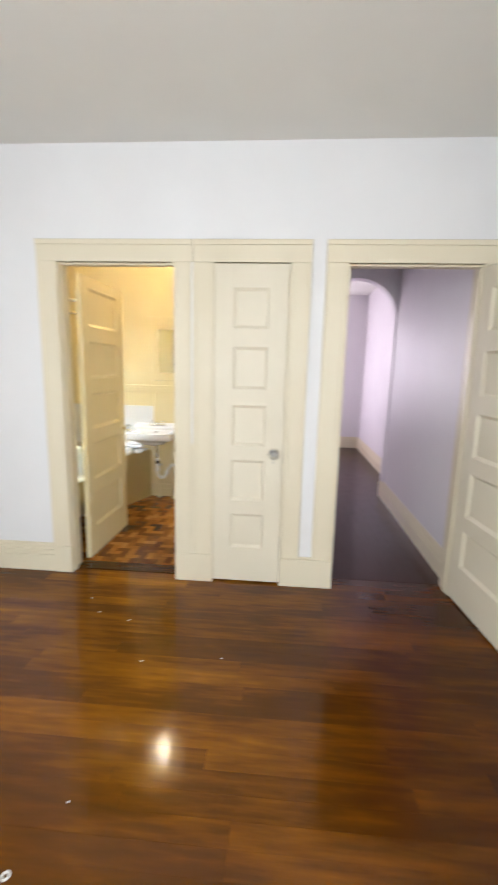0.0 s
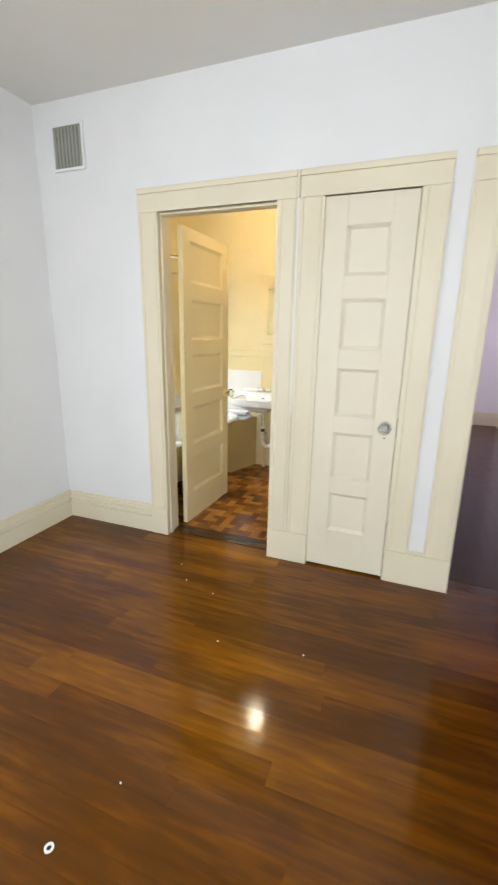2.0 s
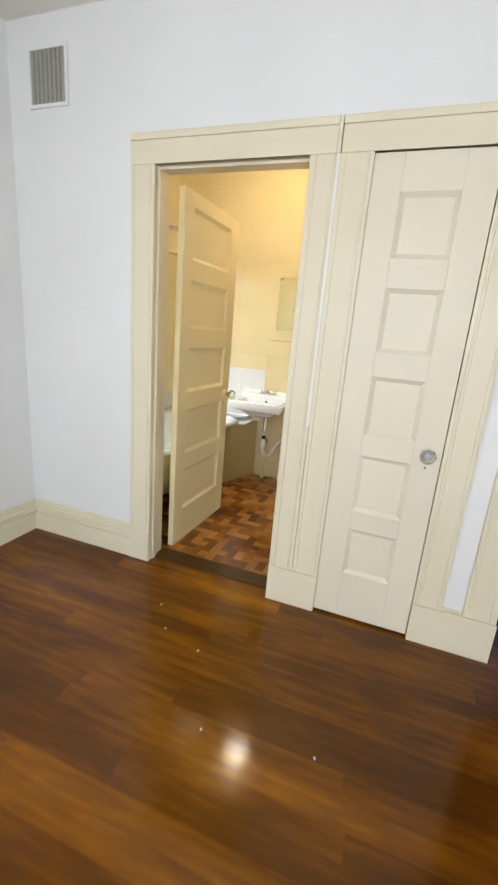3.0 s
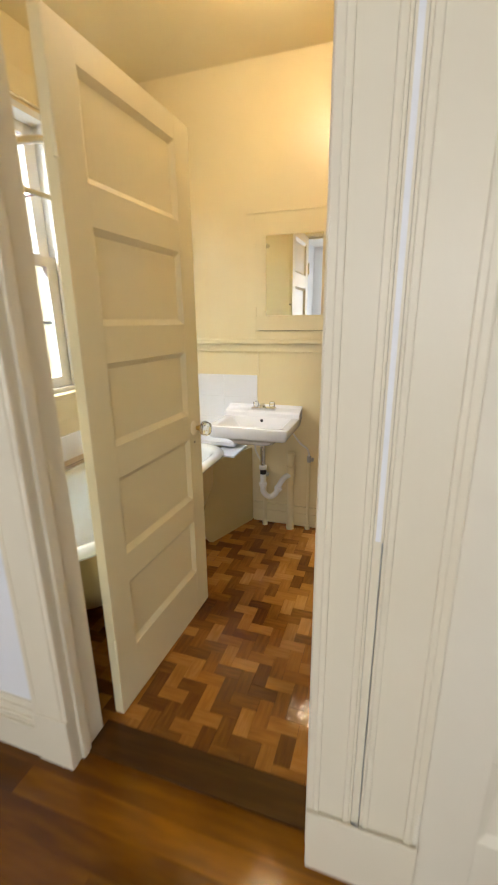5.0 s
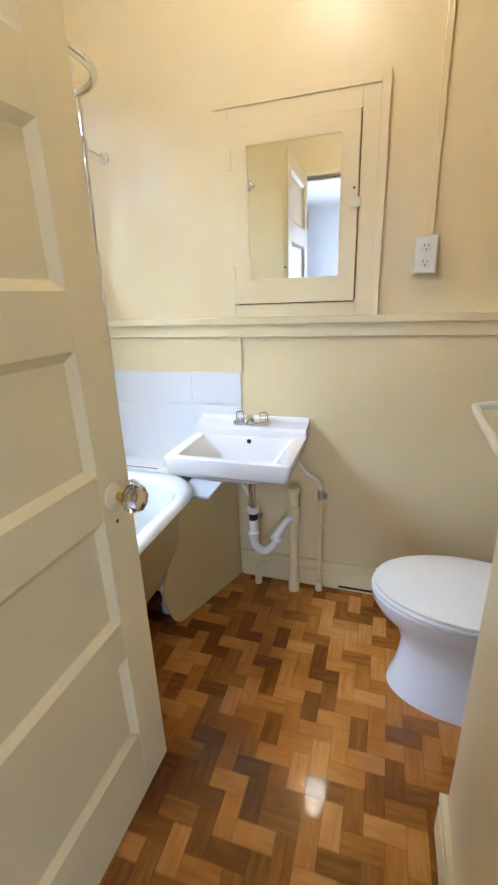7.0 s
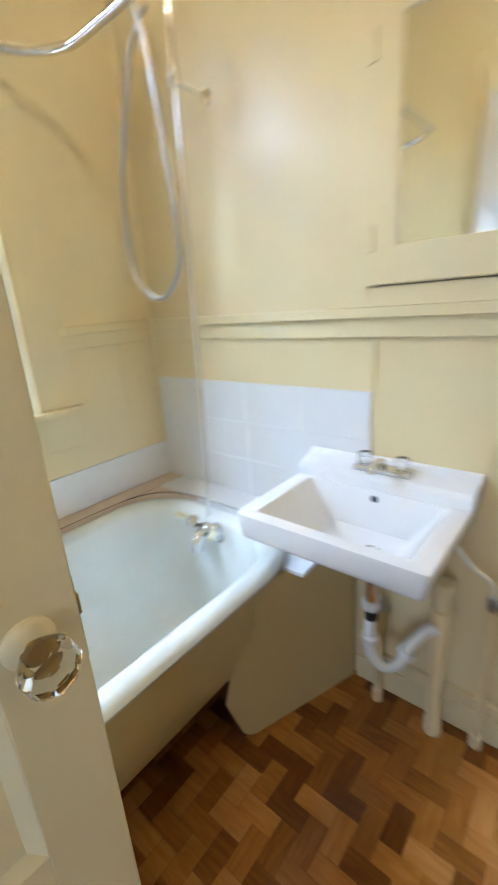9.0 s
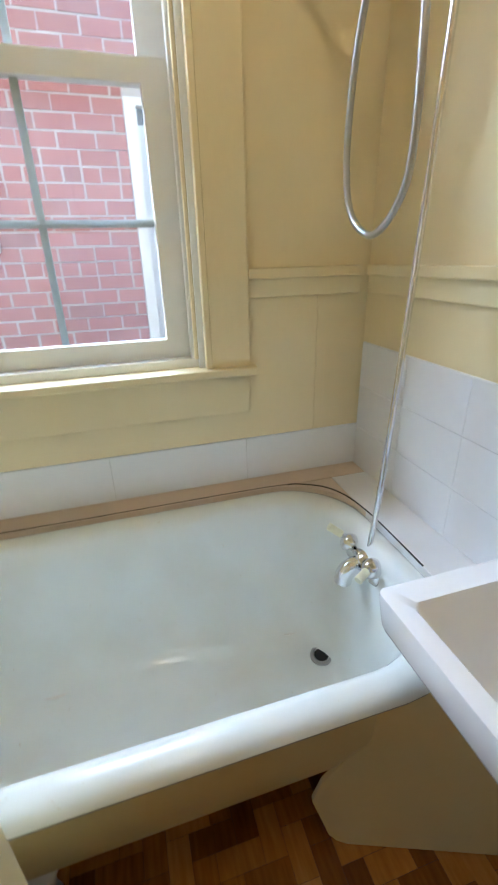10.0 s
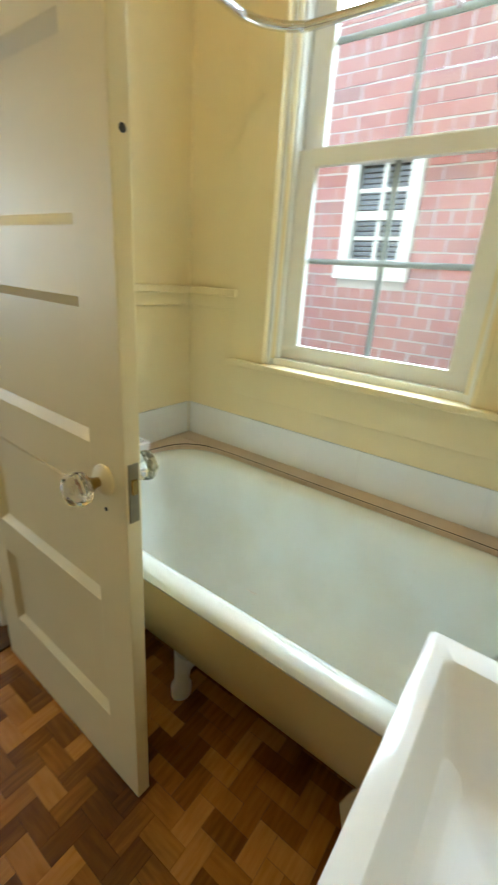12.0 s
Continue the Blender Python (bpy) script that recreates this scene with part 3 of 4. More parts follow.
def panel_door(name, label, m, width, stile, mat=M_DOOR, height=2.045, knob_x=None, knob_sides=(1,), hinges=(), panels=PANELS):
    """A five-panel door; local x runs from the hinges, the face that the bedroom sees is at y 0."""
    d, t = thing(name, label, "door", m, kind="structure"), 0.035
    for x0, x1 in ((0.002, stile), (width - stile, width - 0.002)):
        part("stile", boxes((x0, x1, 0, t, 0.012, height), bevel=0.0025), mat, d)
    zs = [0.012] + [z for p in panels for z in p] + [height]
    for z0, z1 in zip(zs[::2], zs[1::2]):
        part("rail", boxes((stile, width - stile, 0.0008, t - 0.0008, z0, z1)), mat, d)
    for z0, z1 in panels:
        p = part("panel", boxes((stile - 0.004, width - stile + 0.004, 0.0145, 0.0205, z0 - 0.004, z1 + 0.004)), mat, d)
        bm = bmesh.new()
        for side, inner in ((0.0015, 0.0145), (t - 0.0015, 0.0205)):
            a, b = stile, width - stile
            o = [bm.verts.new(q) for q in ((a, side, z0), (b, side, z0), (b, side, z1), (a, side, z1))]
            w = 0.019
            mid = [bm.verts.new(q) for q in ((a + 0.006, (side * 2 + inner) / 3, z0 + 0.006), (b - 0.006, (side * 2 + inner) / 3, z0 + 0.006), (b - 0.006, (side * 2 + inner) / 3, z1 - 0.006), (a + 0.006, (side * 2 + inner) / 3, z1 - 0.006))]
            i = [bm.verts.new(q) for q in ((a + w, inner, z0 + w), (b - w, inner, z0 + w), (b - w, inner, z1 - w), (a + w, inner, z1 - w))]
            for r0, r1 in ((o, mid), (mid, i)):
                for k in range(4):
                    bm.faces.new((r0[k], r0[(k + 1) % 4], r1[(k + 1) % 4], r1[k]))
        part("moulding", bm, mat, p)
    if knob_x:
        for s in knob_sides:
            y, out = (0.0, -1) if s > 0 else (t, 1)
            k = part("door_handle", turned(((0.016, 0.034), (0.029, 0.040), (0.033, 0.052), (0.033, 0.062), (0.027, 0.073), (0.012, 0.076)), 8,
                                           towards((knob_x, y, 0.912), (0, out, 0))), M_GLASS, d, "faceted clear glass door knob")
            part("rosette", turned(((0.031, 0.0), (0.031, 0.004), (0.026, 0.009), (0.014, 0.012), (0.012, 0.013)), 28, towards((knob_x, y, 0.912), (0, out, 0))), mat, k, "", True)
            part("shank", turned(((0.012, 0.008), (0.009, 0.014), (0.011, 0.022), (0.016, 0.034), (0.012, 0.040)), 20, towards((knob_x, y, 0.912), (0, out, 0))), M_STEEL if name == "door_closet" else M_BRASS, k, "old metal shank", True)
            part("keyhole", turned(((0.0045, 0.0), (0.0045, 0.001)), 12, towards((knob_x, y, 0.848), (0, out, 0))), M_BLACK, d)
        part("latch_plate", boxes((width - 0.002, width + 0.0005, 0.007, 0.028, 0.84, 0.96)), M_STEEL if name == "door_hall" else M_LOCK, d, "worn painted mortise lock plate")
        part("latch_bolt", boxes((width, width + 0.006, 0.011, 0.023, 0.90, 0.93), bevel=0.002), M_BRASS, d)
    for z in hinges:
        part("hinge", turned(((0.006, z - 0.045), (0.007, z - 0.045), (0.007, z + 0.045), (0.003, z + 0.052)), 12, Matrix.Translation((-0.004, -0.004, 0))), mat, d, "painted-over butt hinge", True)
    return d


bath_door = panel_door("door_bath", "open cream painted five-panel bathroom door with a glass knob", pose(-1.170, 3.058, 0, 0, 0, 88.6) @ pose(0, 0, 0, 0, 0.4, 0), 0.700, 0.108, M_BDOOR,
                       knob_x=0.635, knob_sides=(1, -1), hinges=(0.28, 1.78),
                       panels=((0.227, 0.489), (0.595, 0.870), (0.975, 1.235), (1.342, 1.604), (1.709, 1.970)))
part("screw_hole", turned(((0.006, 0.0), (0.006, 0.0012)), 12, towards((0.7005, 0.018, 1.46), (1, 0, 0))), M_BLACK, bath_door)
panel_door("door_closet", "narrow closed cream painted five-panel closet door", pose(-0.2235, YW - 0.012, 0), 0.4545, 0.118, height=2.062, knob_x=0.395, hinges=(0.24, 1.82))
panel_door("door_hall", "open cream painted five-panel hall door", pose(1.343, 2.858, 0, 0, 0, -84.9), 0.742, 0.108, knob_x=0.65, knob_sides=(1, -1))

bumper = thing("wall_bumper", "round white door bumper on the wall", "door bumper")
part("disc", turned(((0.032, 0), (0.032, 0.005), (0.024, 0.012), (0.012, 0.014)), 24, towards((XR, 2.14, 0.98), (-1, 0, 0))), M_PVC, bumper, "", True)

# ---- bathroom window ----


def bath_window():
    w = thing("window_bath", "white double-hung window with grey muntins over the bathtub", "window", kind="structure")
    y0, y1 = WY0, WY1
    part("window_frame", boxes((BX0 - 0.16, BX0 + 0.002, y0, y0 + 0.03, WZ0, WZ1), (BX0 - 0.16, BX0 + 0.002, y1 - 0.03, y1, WZ0, WZ1),
                               (BX0 - 0.16, BX0 + 0.002, y0 + 0.03, y1 - 0.03, WZ1 - 0.03, WZ1), (BX0 - 0.22, BX0 - 0.02, y0 + 0.03, y1 - 0.03, WZ0, WZ0 + 0.03)), M_VINYL, w)
    part("parting_stop", boxes((BX0 - 0.045, BX0 - 0.025, y0 + 0.03, y0 + 0.048, WZ0 + 0.03, WZ1 - 0.03), (BX0 - 0.045, BX0 - 0.025, y1 - 0.048, y1 - 0.03, WZ0 + 0.03, WZ1 - 0.03), bevel=0.002), M_VINYL, w)
    # solid strips painted as the shade beside the sashes
    for a, b in ((y0 + 0.0315, y0 + 0.0345), (y1 - 0.0345, y1 - 0.0315)):
        part("sash_gap_shade", boxes((BX0 - 0.052, BX0 - 0.046, a, b, WZ0 + 0.03, WZ1 - 0.03)), M_CRACK, w)
    part("bead", boxes((BX0 - 0.022, BX0 - 0.006, y0 + 0.03, y0 + 0.040, WZ0 + 0.03, WZ1 - 0.03), (BX0 - 0.022, BX0 - 0.006, y1 - 0.040, y1 - 0.03, WZ0 + 0.03, WZ1 - 0.03), bevel=0.002), M_BTRIM, w)
    part("casing", boxes((BX0, BX0 + 0.02, 3.262, y0 + 0.012, 0.97, 2.36), (BX0, BX0 + 0.02, y1 - 0.012, 4.283, 0.97, 2.36), (BX0, BX0 + 0.022, 3.255, 4.29, 2.345, 2.46),
                         (BX0, BX0 + 0.026, y0 - 0.004, y0 + 0.014, 0.97, 2.345), (BX0, BX0 + 0.026, y1 - 0.014, y1 + 0.004, 0.97, 2.345), bevel=0.003), M_BTRIM, w, "yellow cream painted window casing")
    part("window_sill", boxes((BX0 - 0.03, BX0 + 0.045, 3.245, 4.30, 0.945, 0.970), bevel=0.006), M_BTRIM, w)
    part("apron", boxes((BX0, BX0 + 0.018, 3.27, 4.28, 0.826, 0.945), bevel=0.003), M_BTRIM, w)
    for name, x, z0, z1 in (("lower_sash", BX0 - 0.085, 0.995, 1.685), ("upper_sash", BX0 - 0.125, 1.645, 2.30)):
        a, b, st = y0 + 0.035, y1 - 0.035, 0.075
        low = 0.055
        s = part(name, frame_ring(bmesh.new(), "x", x, x + 0.032, a, b, z0, z1, st, st, low, 0.05), M_VINYL, w)
        g = part("pane", boxes((x + 0.013, x + 0.017, a + st - 0.003, b - st + 0.003, z0 + low - 0.003, z1 - 0.047)), M_PANE, s)
        g.visible_shadow = False
        zm, ym = (z0 + low + z1 - 0.05) / 2 + 0.005, (a + b) / 2
        part("muntin", boxes((x + 0.007, x + 0.012, ym - 0.009, ym + 0.009, z0 + low, z1 - 0.05)), M_MUNTIN, s)
        part("muntin", boxes((x + 0.0065, x + 0.0125, a + st, b - st, zm - 0.009, zm + 0.009)), M_MUNTIN, s)
    return w


bath_window()

# unseen windows added for the lamps: three behind the walk, one in the room beyond the arch
for m, wide in ((pose(-0.4, YS - 0.1, 0), 1.0), (pose(XR + 0.075, -1.4, 0, 0, 0, 90), 1.1), (pose(XL - 0.1, -1.1, 0, 0, 0, 90), 1.1), (pose(-0.4, FY + 0.065, 0), 0.8)):
    w = thing("window_unseen", "unseen white framed sash window added round a lamp", "window", m, kind="structure")
    part("window_frame", frame_ring(bmesh.new(), "y", -0.05, 0.05, 0.0, wide, 0.85, 2.25, 0.05, 0.05, 0.05, 0.05), M_VINYL, w)
    part("meeting_rail", boxes((0.05, wide - 0.05, -0.03, 0.02, 1.53, 1.58)), M_VINYL, w)

# ---- wall vent in the bedroom ----
vent = thing("wall_vent", "grey-green slatted air vent high on the white wall", "vent")
part("backing", boxes((-1.94, -1.72, YW - 0.004, YW, 2.355, 2.59)), M_VOID, vent)
part("frame", boxes((-1.95, -1.935, YW - 0.012, YW, 2.345, 2.60), (-1.725, -1.71, YW - 0.012, YW, 2.345, 2.60), (-1.935, -1.725, YW - 0.012, YW, 2.345, 2.36), (-1.935, -1.725, YW - 0.012, YW, 2.585, 2.60)), M_WALL, vent)
for k in range(8):
    x = -1.924 + k * 0.0265
    bm = boxes((-0.008, 0.008, -0.0015, 0.0015, 2.36, 2.585))
    bmesh.ops.transform(bm, matrix=pose(x, YW - 0.009, 0, 0, 0, 28), verts=bm.verts[:])
    part("slat", bm, M_VENT, vent)

# ---- bathtub ----
TX0, TX1, TY0, TY1 = -2.02, -1.292, 3.06, 4.538


def tub_ring(d, z, south=0.0, r=0.22):
    north = d if d < 0.09 else 0.09 + (d - 0.09) * 0.35
    return rounded(TX0 + d, TX1 - d, TY0 + d + south, TY1 - north, min(max(r - d * 0.5, 0.08), (TX1 - TX0 - 2 * d) * 0.48), z, 8)


tub = thing("bathtub", "white enamel claw-foot bathtub with cream painted sides under the window", "bathtub")
bm = bmesh.new()
loft(bm, [tub_ring(0.28, 0.126, 0.2), tub_ring(0.21, 0.140, 0.17), tub_ring(0.16, 0.164, 0.13), tub_ring(0.122, 0.200, 0.09), tub_ring(0.10, 0.236, 0.07), tub_ring(0.075, 0.288, 0.045), tub_ring(0.05, 0.38, 0.02), tub_ring(0.045, 0.545)], True, False)
part("outer_shell", bm, M_TUBOUT, tub, "cream painted tub side", True)
bm = bmesh.new()
loft(bm, [tub_ring(0.046, 0.540), tub_ring(0.014, 0.542), tub_ring(0.003, 0.549), tub_ring(0.0, 0.558), tub_ring(0.006, 0.568), tub_ring(0.022, 0.577), tub_ring(0.045, 0.578),
          tub_ring(0.062, 0.570), tub_ring(0.073, 0.550), tub_ring(0.080, 0.48, 0.015), tub_ring(0.090, 0.38, 0.04), tub_ring(0.103, 0.30, 0.07), tub_ring(0.122, 0.24, 0.10), tub_ring(0.148, 0.203, 0.13), tub_ring(0.18, 0.173, 0.16), tub_ring(0.215, 0.155, 0.18), tub_ring(0.255, 0.146, 0.2), tub_ring(0.30, 0.142, 0.21)], False, True)
part("basin", bm, M_TUBIN, tub, "worn pale enamel inside", True)
part("drain", turned(((0.034, 0.14), (0.034, 0.146), (0.026, 0.147), (0.023, 0.143)), 24, Matrix.Translation((-1.722, 4.388, 0.005)) @ Matrix.Rotation(0.06, 4, "X")), M_STEEL, tub, "steel drain ring", True)
part("drain_hole", turned(((0.022, 0.1455), (0.022, 0.1462)), 20, Matrix.Translation((-1.722, 4.388, 0.005)) @ Matrix.Rotation(0.06, 4, "X")), M_BLACK, tub)
for x, y, s in ((-1.455, 3.624, 1), (-1.455, 4.32, 1), (-1.86, 3.62, -1), (-1.86, 4.32, -1)):
    bm = bmesh.new()
    loft(bm, [oval(x - 0.012 * s, y, 0.04, 0.05, 0.162, 14), oval(x - 0.005 * s, y, 0.036, 0.042, 0.14, 14), oval(x + 0.012 * s, y, 0.026, 0.026, 0.105, 14),
              oval(x + 0.016 * s, y, 0.024, 0.024, 0.06, 14), oval(x + 0.018 * s, y, 0.036, 0.032, 0.035, 14), oval(x + 0.018 * s, y, 0.034, 0.030, 0.002, 14)])
    part("claw_foot", bm, M_PVC, tub, "white painted claw foot", True)

# ledge, caulk, tub end panel
structure("trim_tub_ledge", boxes((BX0, TX0 + 0.006, YB + 0.004, BY1, 0.560, 0.585)), M_LEDGE, "beige painted ledge between tub and window wall", "ledge")
structure("trim_ledge_far", boxes((TX0 + 0.006, -1.29, TY1 - 0.002, BY1, 0.560, 0.584), bevel=0.002), M_TILE, "white ledge board between tub and wall", "ledge")
structure("trim_ledge_flap", boxes((TX1 - 0.10, -1.243, 4.402, 4.655, 0.531, 0.543), bevel=0.002), M_TILE, "white board flap beside the tub", "ledge")
structure("trim_ledge_near", boxes((TX0 + 0.006, -1.40, YB + 0.004, TY0 + 0.002, 0.560, 0.5835)), M_LEDGE, "beige painted ledge at the tub end", "ledge")


def corner_fill(cx, cy, sx, sy, r):
    """The ledge's piece outside a rounded tub corner."""
    bm = bmesh.new()
    top = []
    arc = [(cx + sx * r * (math.cos(t) - 1), cy + sy * r * (math.sin(t) - 1)) for t in (math.pi / 2 * k / 10 for k in range(11))]
    for z in (0.562, 0.583):
        row = [bm.verts.new((x, y, z)) for x, y in arc]
        c = bm.verts.new((cx, cy, z))
        for a, b in zip(row, row[1:]):
            bm.faces.new((c, a, b))
        top.append(row)
    for i in range(10):
        bm.faces.new((top[0][i], top[0][i + 1], top[1][i + 1], top[1][i]))
    return bm


structure("trim_ledge_corner", corner_fill(TX0 + 0.008, TY1 - 0.004, -1, 1, 0.215), M_LEDGE, "beige ledge corner beside the tub", "ledge")
structure("trim_ledge_corner", corner_fill(TX0 + 0.008, TY0 + 0.004, -1, -1, 0.215), M_LEDGE, "beige ledge corner beside the tub", "ledge")
caulk = tube([(-1.55, TY1, 0.584), (-1.80, TY1, 0.584), (-1.93, TY1 - 0.03, 0.584), (-1.995, TY1 - 0.1, 0.584), (TX0, TY1 - 0.22, 0.584), (TX0, 3.8, 0.584), (TX0, TY0 + 0.22, 0.584), (-1.99, TY0 + 0.09, 0.584), (-1.92, TY0 + 0.025, 0.584), (-1.80, TY0, 0.584)], 0.0024, 6)
structure("trim_caulk", caulk, M_CAULK, "dark cracked caulk line round the tub", "caulk", True)

bm = bmesh.new()
prof = ((0.125, 0.53), (0.118, 0.48), (0.105, 0.38), (0.06, 0.295), (0.03, 0.235), (0.012, 0.165), (0.055, 0.035), (0.075, 0.012), (0.10, 0.002), (0.50, 0.002), (0.50, 0.53))
d = Vector((-1.215 + 1.395, 4.66 - 4.185, 0)).normalized()
nrm = Vector((d.y, -d.x, 0)) * 0.012
loft(bm, [[Vector((-1.395, 4.185, z)) + d * s + k * nrm for s, z in prof] for k in (0, 1)])
structure("trim_tub_panel", bm, M_TUBOUT, "cream painted board closing the tub's end", "panel")

# ---- wall tiles ----
TILE = 0.108


def tile_mesh(w, h, t=0.007):
    return mesh_of(box(bmesh.new(), 0.0006, w - 0.0006, -t, 0, 0.0006, h - 0.0006, bevel=0.001), "wall_tile", M_TILE)


def tiled(name, label, m, length, height, tw, th):
    """A field of white tiles on a grout bed; local x along, z up, out towards -y."""
    f = thing(name, label, "wall tiles", m, kind="structure")
    part("grout", boxes((0, length, -0.004, 0, 0, height)), M_GROUT, f)
    shared = {}
    z = 0.0
    while z < height - 0.01:
        h = min(th, height - z)
        x = 0.0
        while x < length - 0.01:
            w = min(tw, length - x)
            key = (round(w, 3), round(h, 3))
            if key not in shared:
                shared[key] = tile_mesh(*key)
            o = new("tile", shared[key])
            o.parent, o.location = f, (x, 0, z)
            x += tw
        z += th
    return f


tiled("wall_tiles_far", "white glazed tile splash behind tub and basin", pose(BX0 + 0.009, BY1, 0.584), 0.919, 0.424, 0.23, 0.141)
tiled("wall_tiles_window", "white glazed tile strip under the window", pose(BX0, YB + 0.012, 0.585, 0, 0, 90), BY1 - YB - 0.012, 0.146, 0.42, 0.146)
tiled("wall_tiles_near", "white glazed tile strip at the tub end", pose(-1.30, YB + 0.004, 0.584, 0, 0, 180), 0.791, 0.147, 0.2, 0.147)

# ---- tub tap, riser, hose and curtain ring ----
tap = thing("tub_tap", "chrome two-handle tub tap with ivory levers on the tub wall", "tap")
tx, ty, tz = -1.680, 4.474, 0.522
part("body", turned(((0.010, -0.064), (0.020, -0.058), (0.024, -0.045), (0.022, -0.028), (0.030, -0.010), (0.032, 0.0), (0.030, 0.010), (0.022, 0.028), (0.024, 0.045), (0.020, 0.058), (0.010, 0.064)), 20, towards((tx, ty, tz - 0.01), (1, 0, 0))), M_CHROME, tap, "", True)
part("wall_plate", turned(((0.034, 0), (0.034, 0.006), (0.024, 0.02), (0.020, 0.05)), 20, towards((tx, ty + 0.04, tz - 0.02), (0, -1, 0))), M_CHROME, tap, "", True)
part("spout", tube([(tx, ty - 0.01, tz - 0.012), (tx, ty - 0.034, tz - 0.010), (tx, ty - 0.052, tz - 0.024), (tx, ty - 0.056, tz - 0.046)], 0.019, 14), M_CHROME, tap, "", True)
for s in (-1, 1):
    h = part("handle", turned(((0.012, 0), (0.021, 0.006), (0.022, 0.016), (0.017, 0.024), (0.008, 0.030)), 16, towards((tx + s * 0.040, ty - 0.014, tz + 0.006), (s * 0.45, -0.4, 0.7))), M_CHROME, tap, "", True)
    lean = 0.03 if s < 0 else -0.012
    part("lever", tube([(tx + s * 0.048, ty - 0.024, tz + 0.022), (tx + s * 0.055, ty - 0.037, tz + 0.024 + lean * 0.4)], 0.0075, 10, 3), M_CHROME, h, "", True)
    part("lever_tip", tube([(tx + s * 0.054, ty - 0.036, tz + 0.024 + lean * 0.38), (tx + s * 0.066, ty - 0.062, tz + 0.024 + lean)], 0.0088, 10, 3), M_BONE, h, "ivory plastic lever tip", True)
part("overflow_plate", turned(((0.030, 0), (0.030, 0.004), (0.020, 0.010), (0.004, 0.011)), 20, towards((tx + 0.005, 4.468, 0.445), (0, -1, 0.1))), M_CHROME, tap, "round chrome overflow plate", True)
at = Vector((tx, ty, tz))
tap.matrix_world = Matrix.Translation(at) @ Matrix.Scale(1.22, 4) @ Matrix.Translation(-at)   # a bulky old tap
riser = thing("shower_riser", "chrome shower riser pipe rising from the tub tap", "shower pipe")
part("pipe", tube([(tx, ty, tz), (tx - 0.008, ty + 0.024, tz + 0.25), (tx - 0.016, ty + 0.048, 1.2), (tx - 0.014, ty + 0.062, 1.7), (tx - 0.01, ty + 0.066, 2.02)], 0.0075, 12), M_CHROME, riser, "", True)
part("coupling", turned(((0.012, 0), (0.014, 0.004), (0.014, 0.04), (0.010, 0.05)), 14, towards((tx - 0.013, ty + 0.0635, 1.83), (0, 0, 1))), M_CHROME, riser, "", True)
part("brace", tube([(tx - 0.013, ty + 0.0635, 1.845), (-1.695, 4.655, 1.84)], 0.0025, 8), M_STEEL, riser)
part("escutcheon", turned(((0.022, 0), (0.022, 0.004), (0.012, 0.010), (0.006, 0.012)), 18, towards((-1.70, BY1, 1.84), (0, -1, 0))), M_CHROME, riser, "", True)
head = thing("hand_shower", "white hand shower hanging from the riser by a grey hose", "hand shower")
part("head", turned(((0.012, -0.11), (0.014, -0.03), (0.030, -0.012), (0.043, 0.0), (0.046, 0.012), (0.046, 0.026), (0.036, 0.032)), 20, towards((-1.69, 4.46, 2.06), (0.35, -0.75, -0.5))), M_PVC, head, "white plastic shower head", True)
part("hose", tube([(-1.72, 4.49, 2.0), (-1.78, 4.475, 1.93), (-1.835, 4.46, 1.75), (-1.875, 4.455, 1.60), (-1.885, 4.455, 1.44), (-1.85, 4.455, 1.34), (-1.77, 4.46, 1.295), (-1.695, 4.465, 1.345), (-1.672, 4.47, 1.44), (-1.695, 4.475, 1.70), (-1.715, 4.47, 1.9), (-1.745, 4.45, 2.06)], 0.0075, 10), M_STEEL, head, "grey metal shower hose", True)

ring = thing("curtain_ring", "chrome oval shower curtain rail round the tub", "curtain rail")
loop = rounded(-2.0, -1.42, 3.40, 4.36, 0.17, 1.93, 5)
part("rail", tube(loop + [loop[0]], 0.0125, 12, 3), M_CHROME, ring, "", True)
part("stay", tube([(-2.0, 3.9, 1.93), (-2.09, 3.9, 1.93)], 0.008, 10), M_CHROME, ring, "", True)

# ---- washbasin ----
SX0, SX1, SY0, SZ = -1.361, -0.876, 4.272, 0.762
basin = thing("washbasin", "white rectangular wall-hung porcelain washbasin with a chrome tap", "washbasin")


def sink_ring(dx, front, back, z, r=0.014):
    return rounded(SX0 + dx, SX1 - dx, SY0 + front, BY1 - back, r, z, 5)


bm = bmesh.new()
loft(bm, [sink_ring(0.17, 0.16, 0.06, 0.615, 0.06), sink_ring(0.12, 0.10, 0.02, 0.635, 0.06), sink_ring(0.07, 0.05, 0.0, 0.682, 0.05), sink_ring(0.026, 0.016, 0.0, 0.688), sink_ring(0.016, 0.008, 0.0, 0.694), sink_ring(0.012, 0.005, 0.0, 0.702),
          sink_ring(0.001, 0.001, 0.0, SZ - 0.008), sink_ring(0.002, 0.002, 0.001, SZ - 0.002), sink_ring(0.008, 0.008, 0.006, SZ), sink_ring(0.046, 0.034, 0.098, SZ - 0.001, 0.014), sink_ring(0.050, 0.038, 0.102, SZ - 0.006, 0.014),
          sink_ring(0.125, 0.075, 0.116, SZ - 0.112, 0.02), sink_ring(0.14, 0.088, 0.13, SZ - 0.122, 0.02), sink_ring(0.22, 0.17, 0.175, SZ - 0.132, 0.012)])
part("bowl", bm, M_PORC, basin, "", True)
bm = bmesh.new()
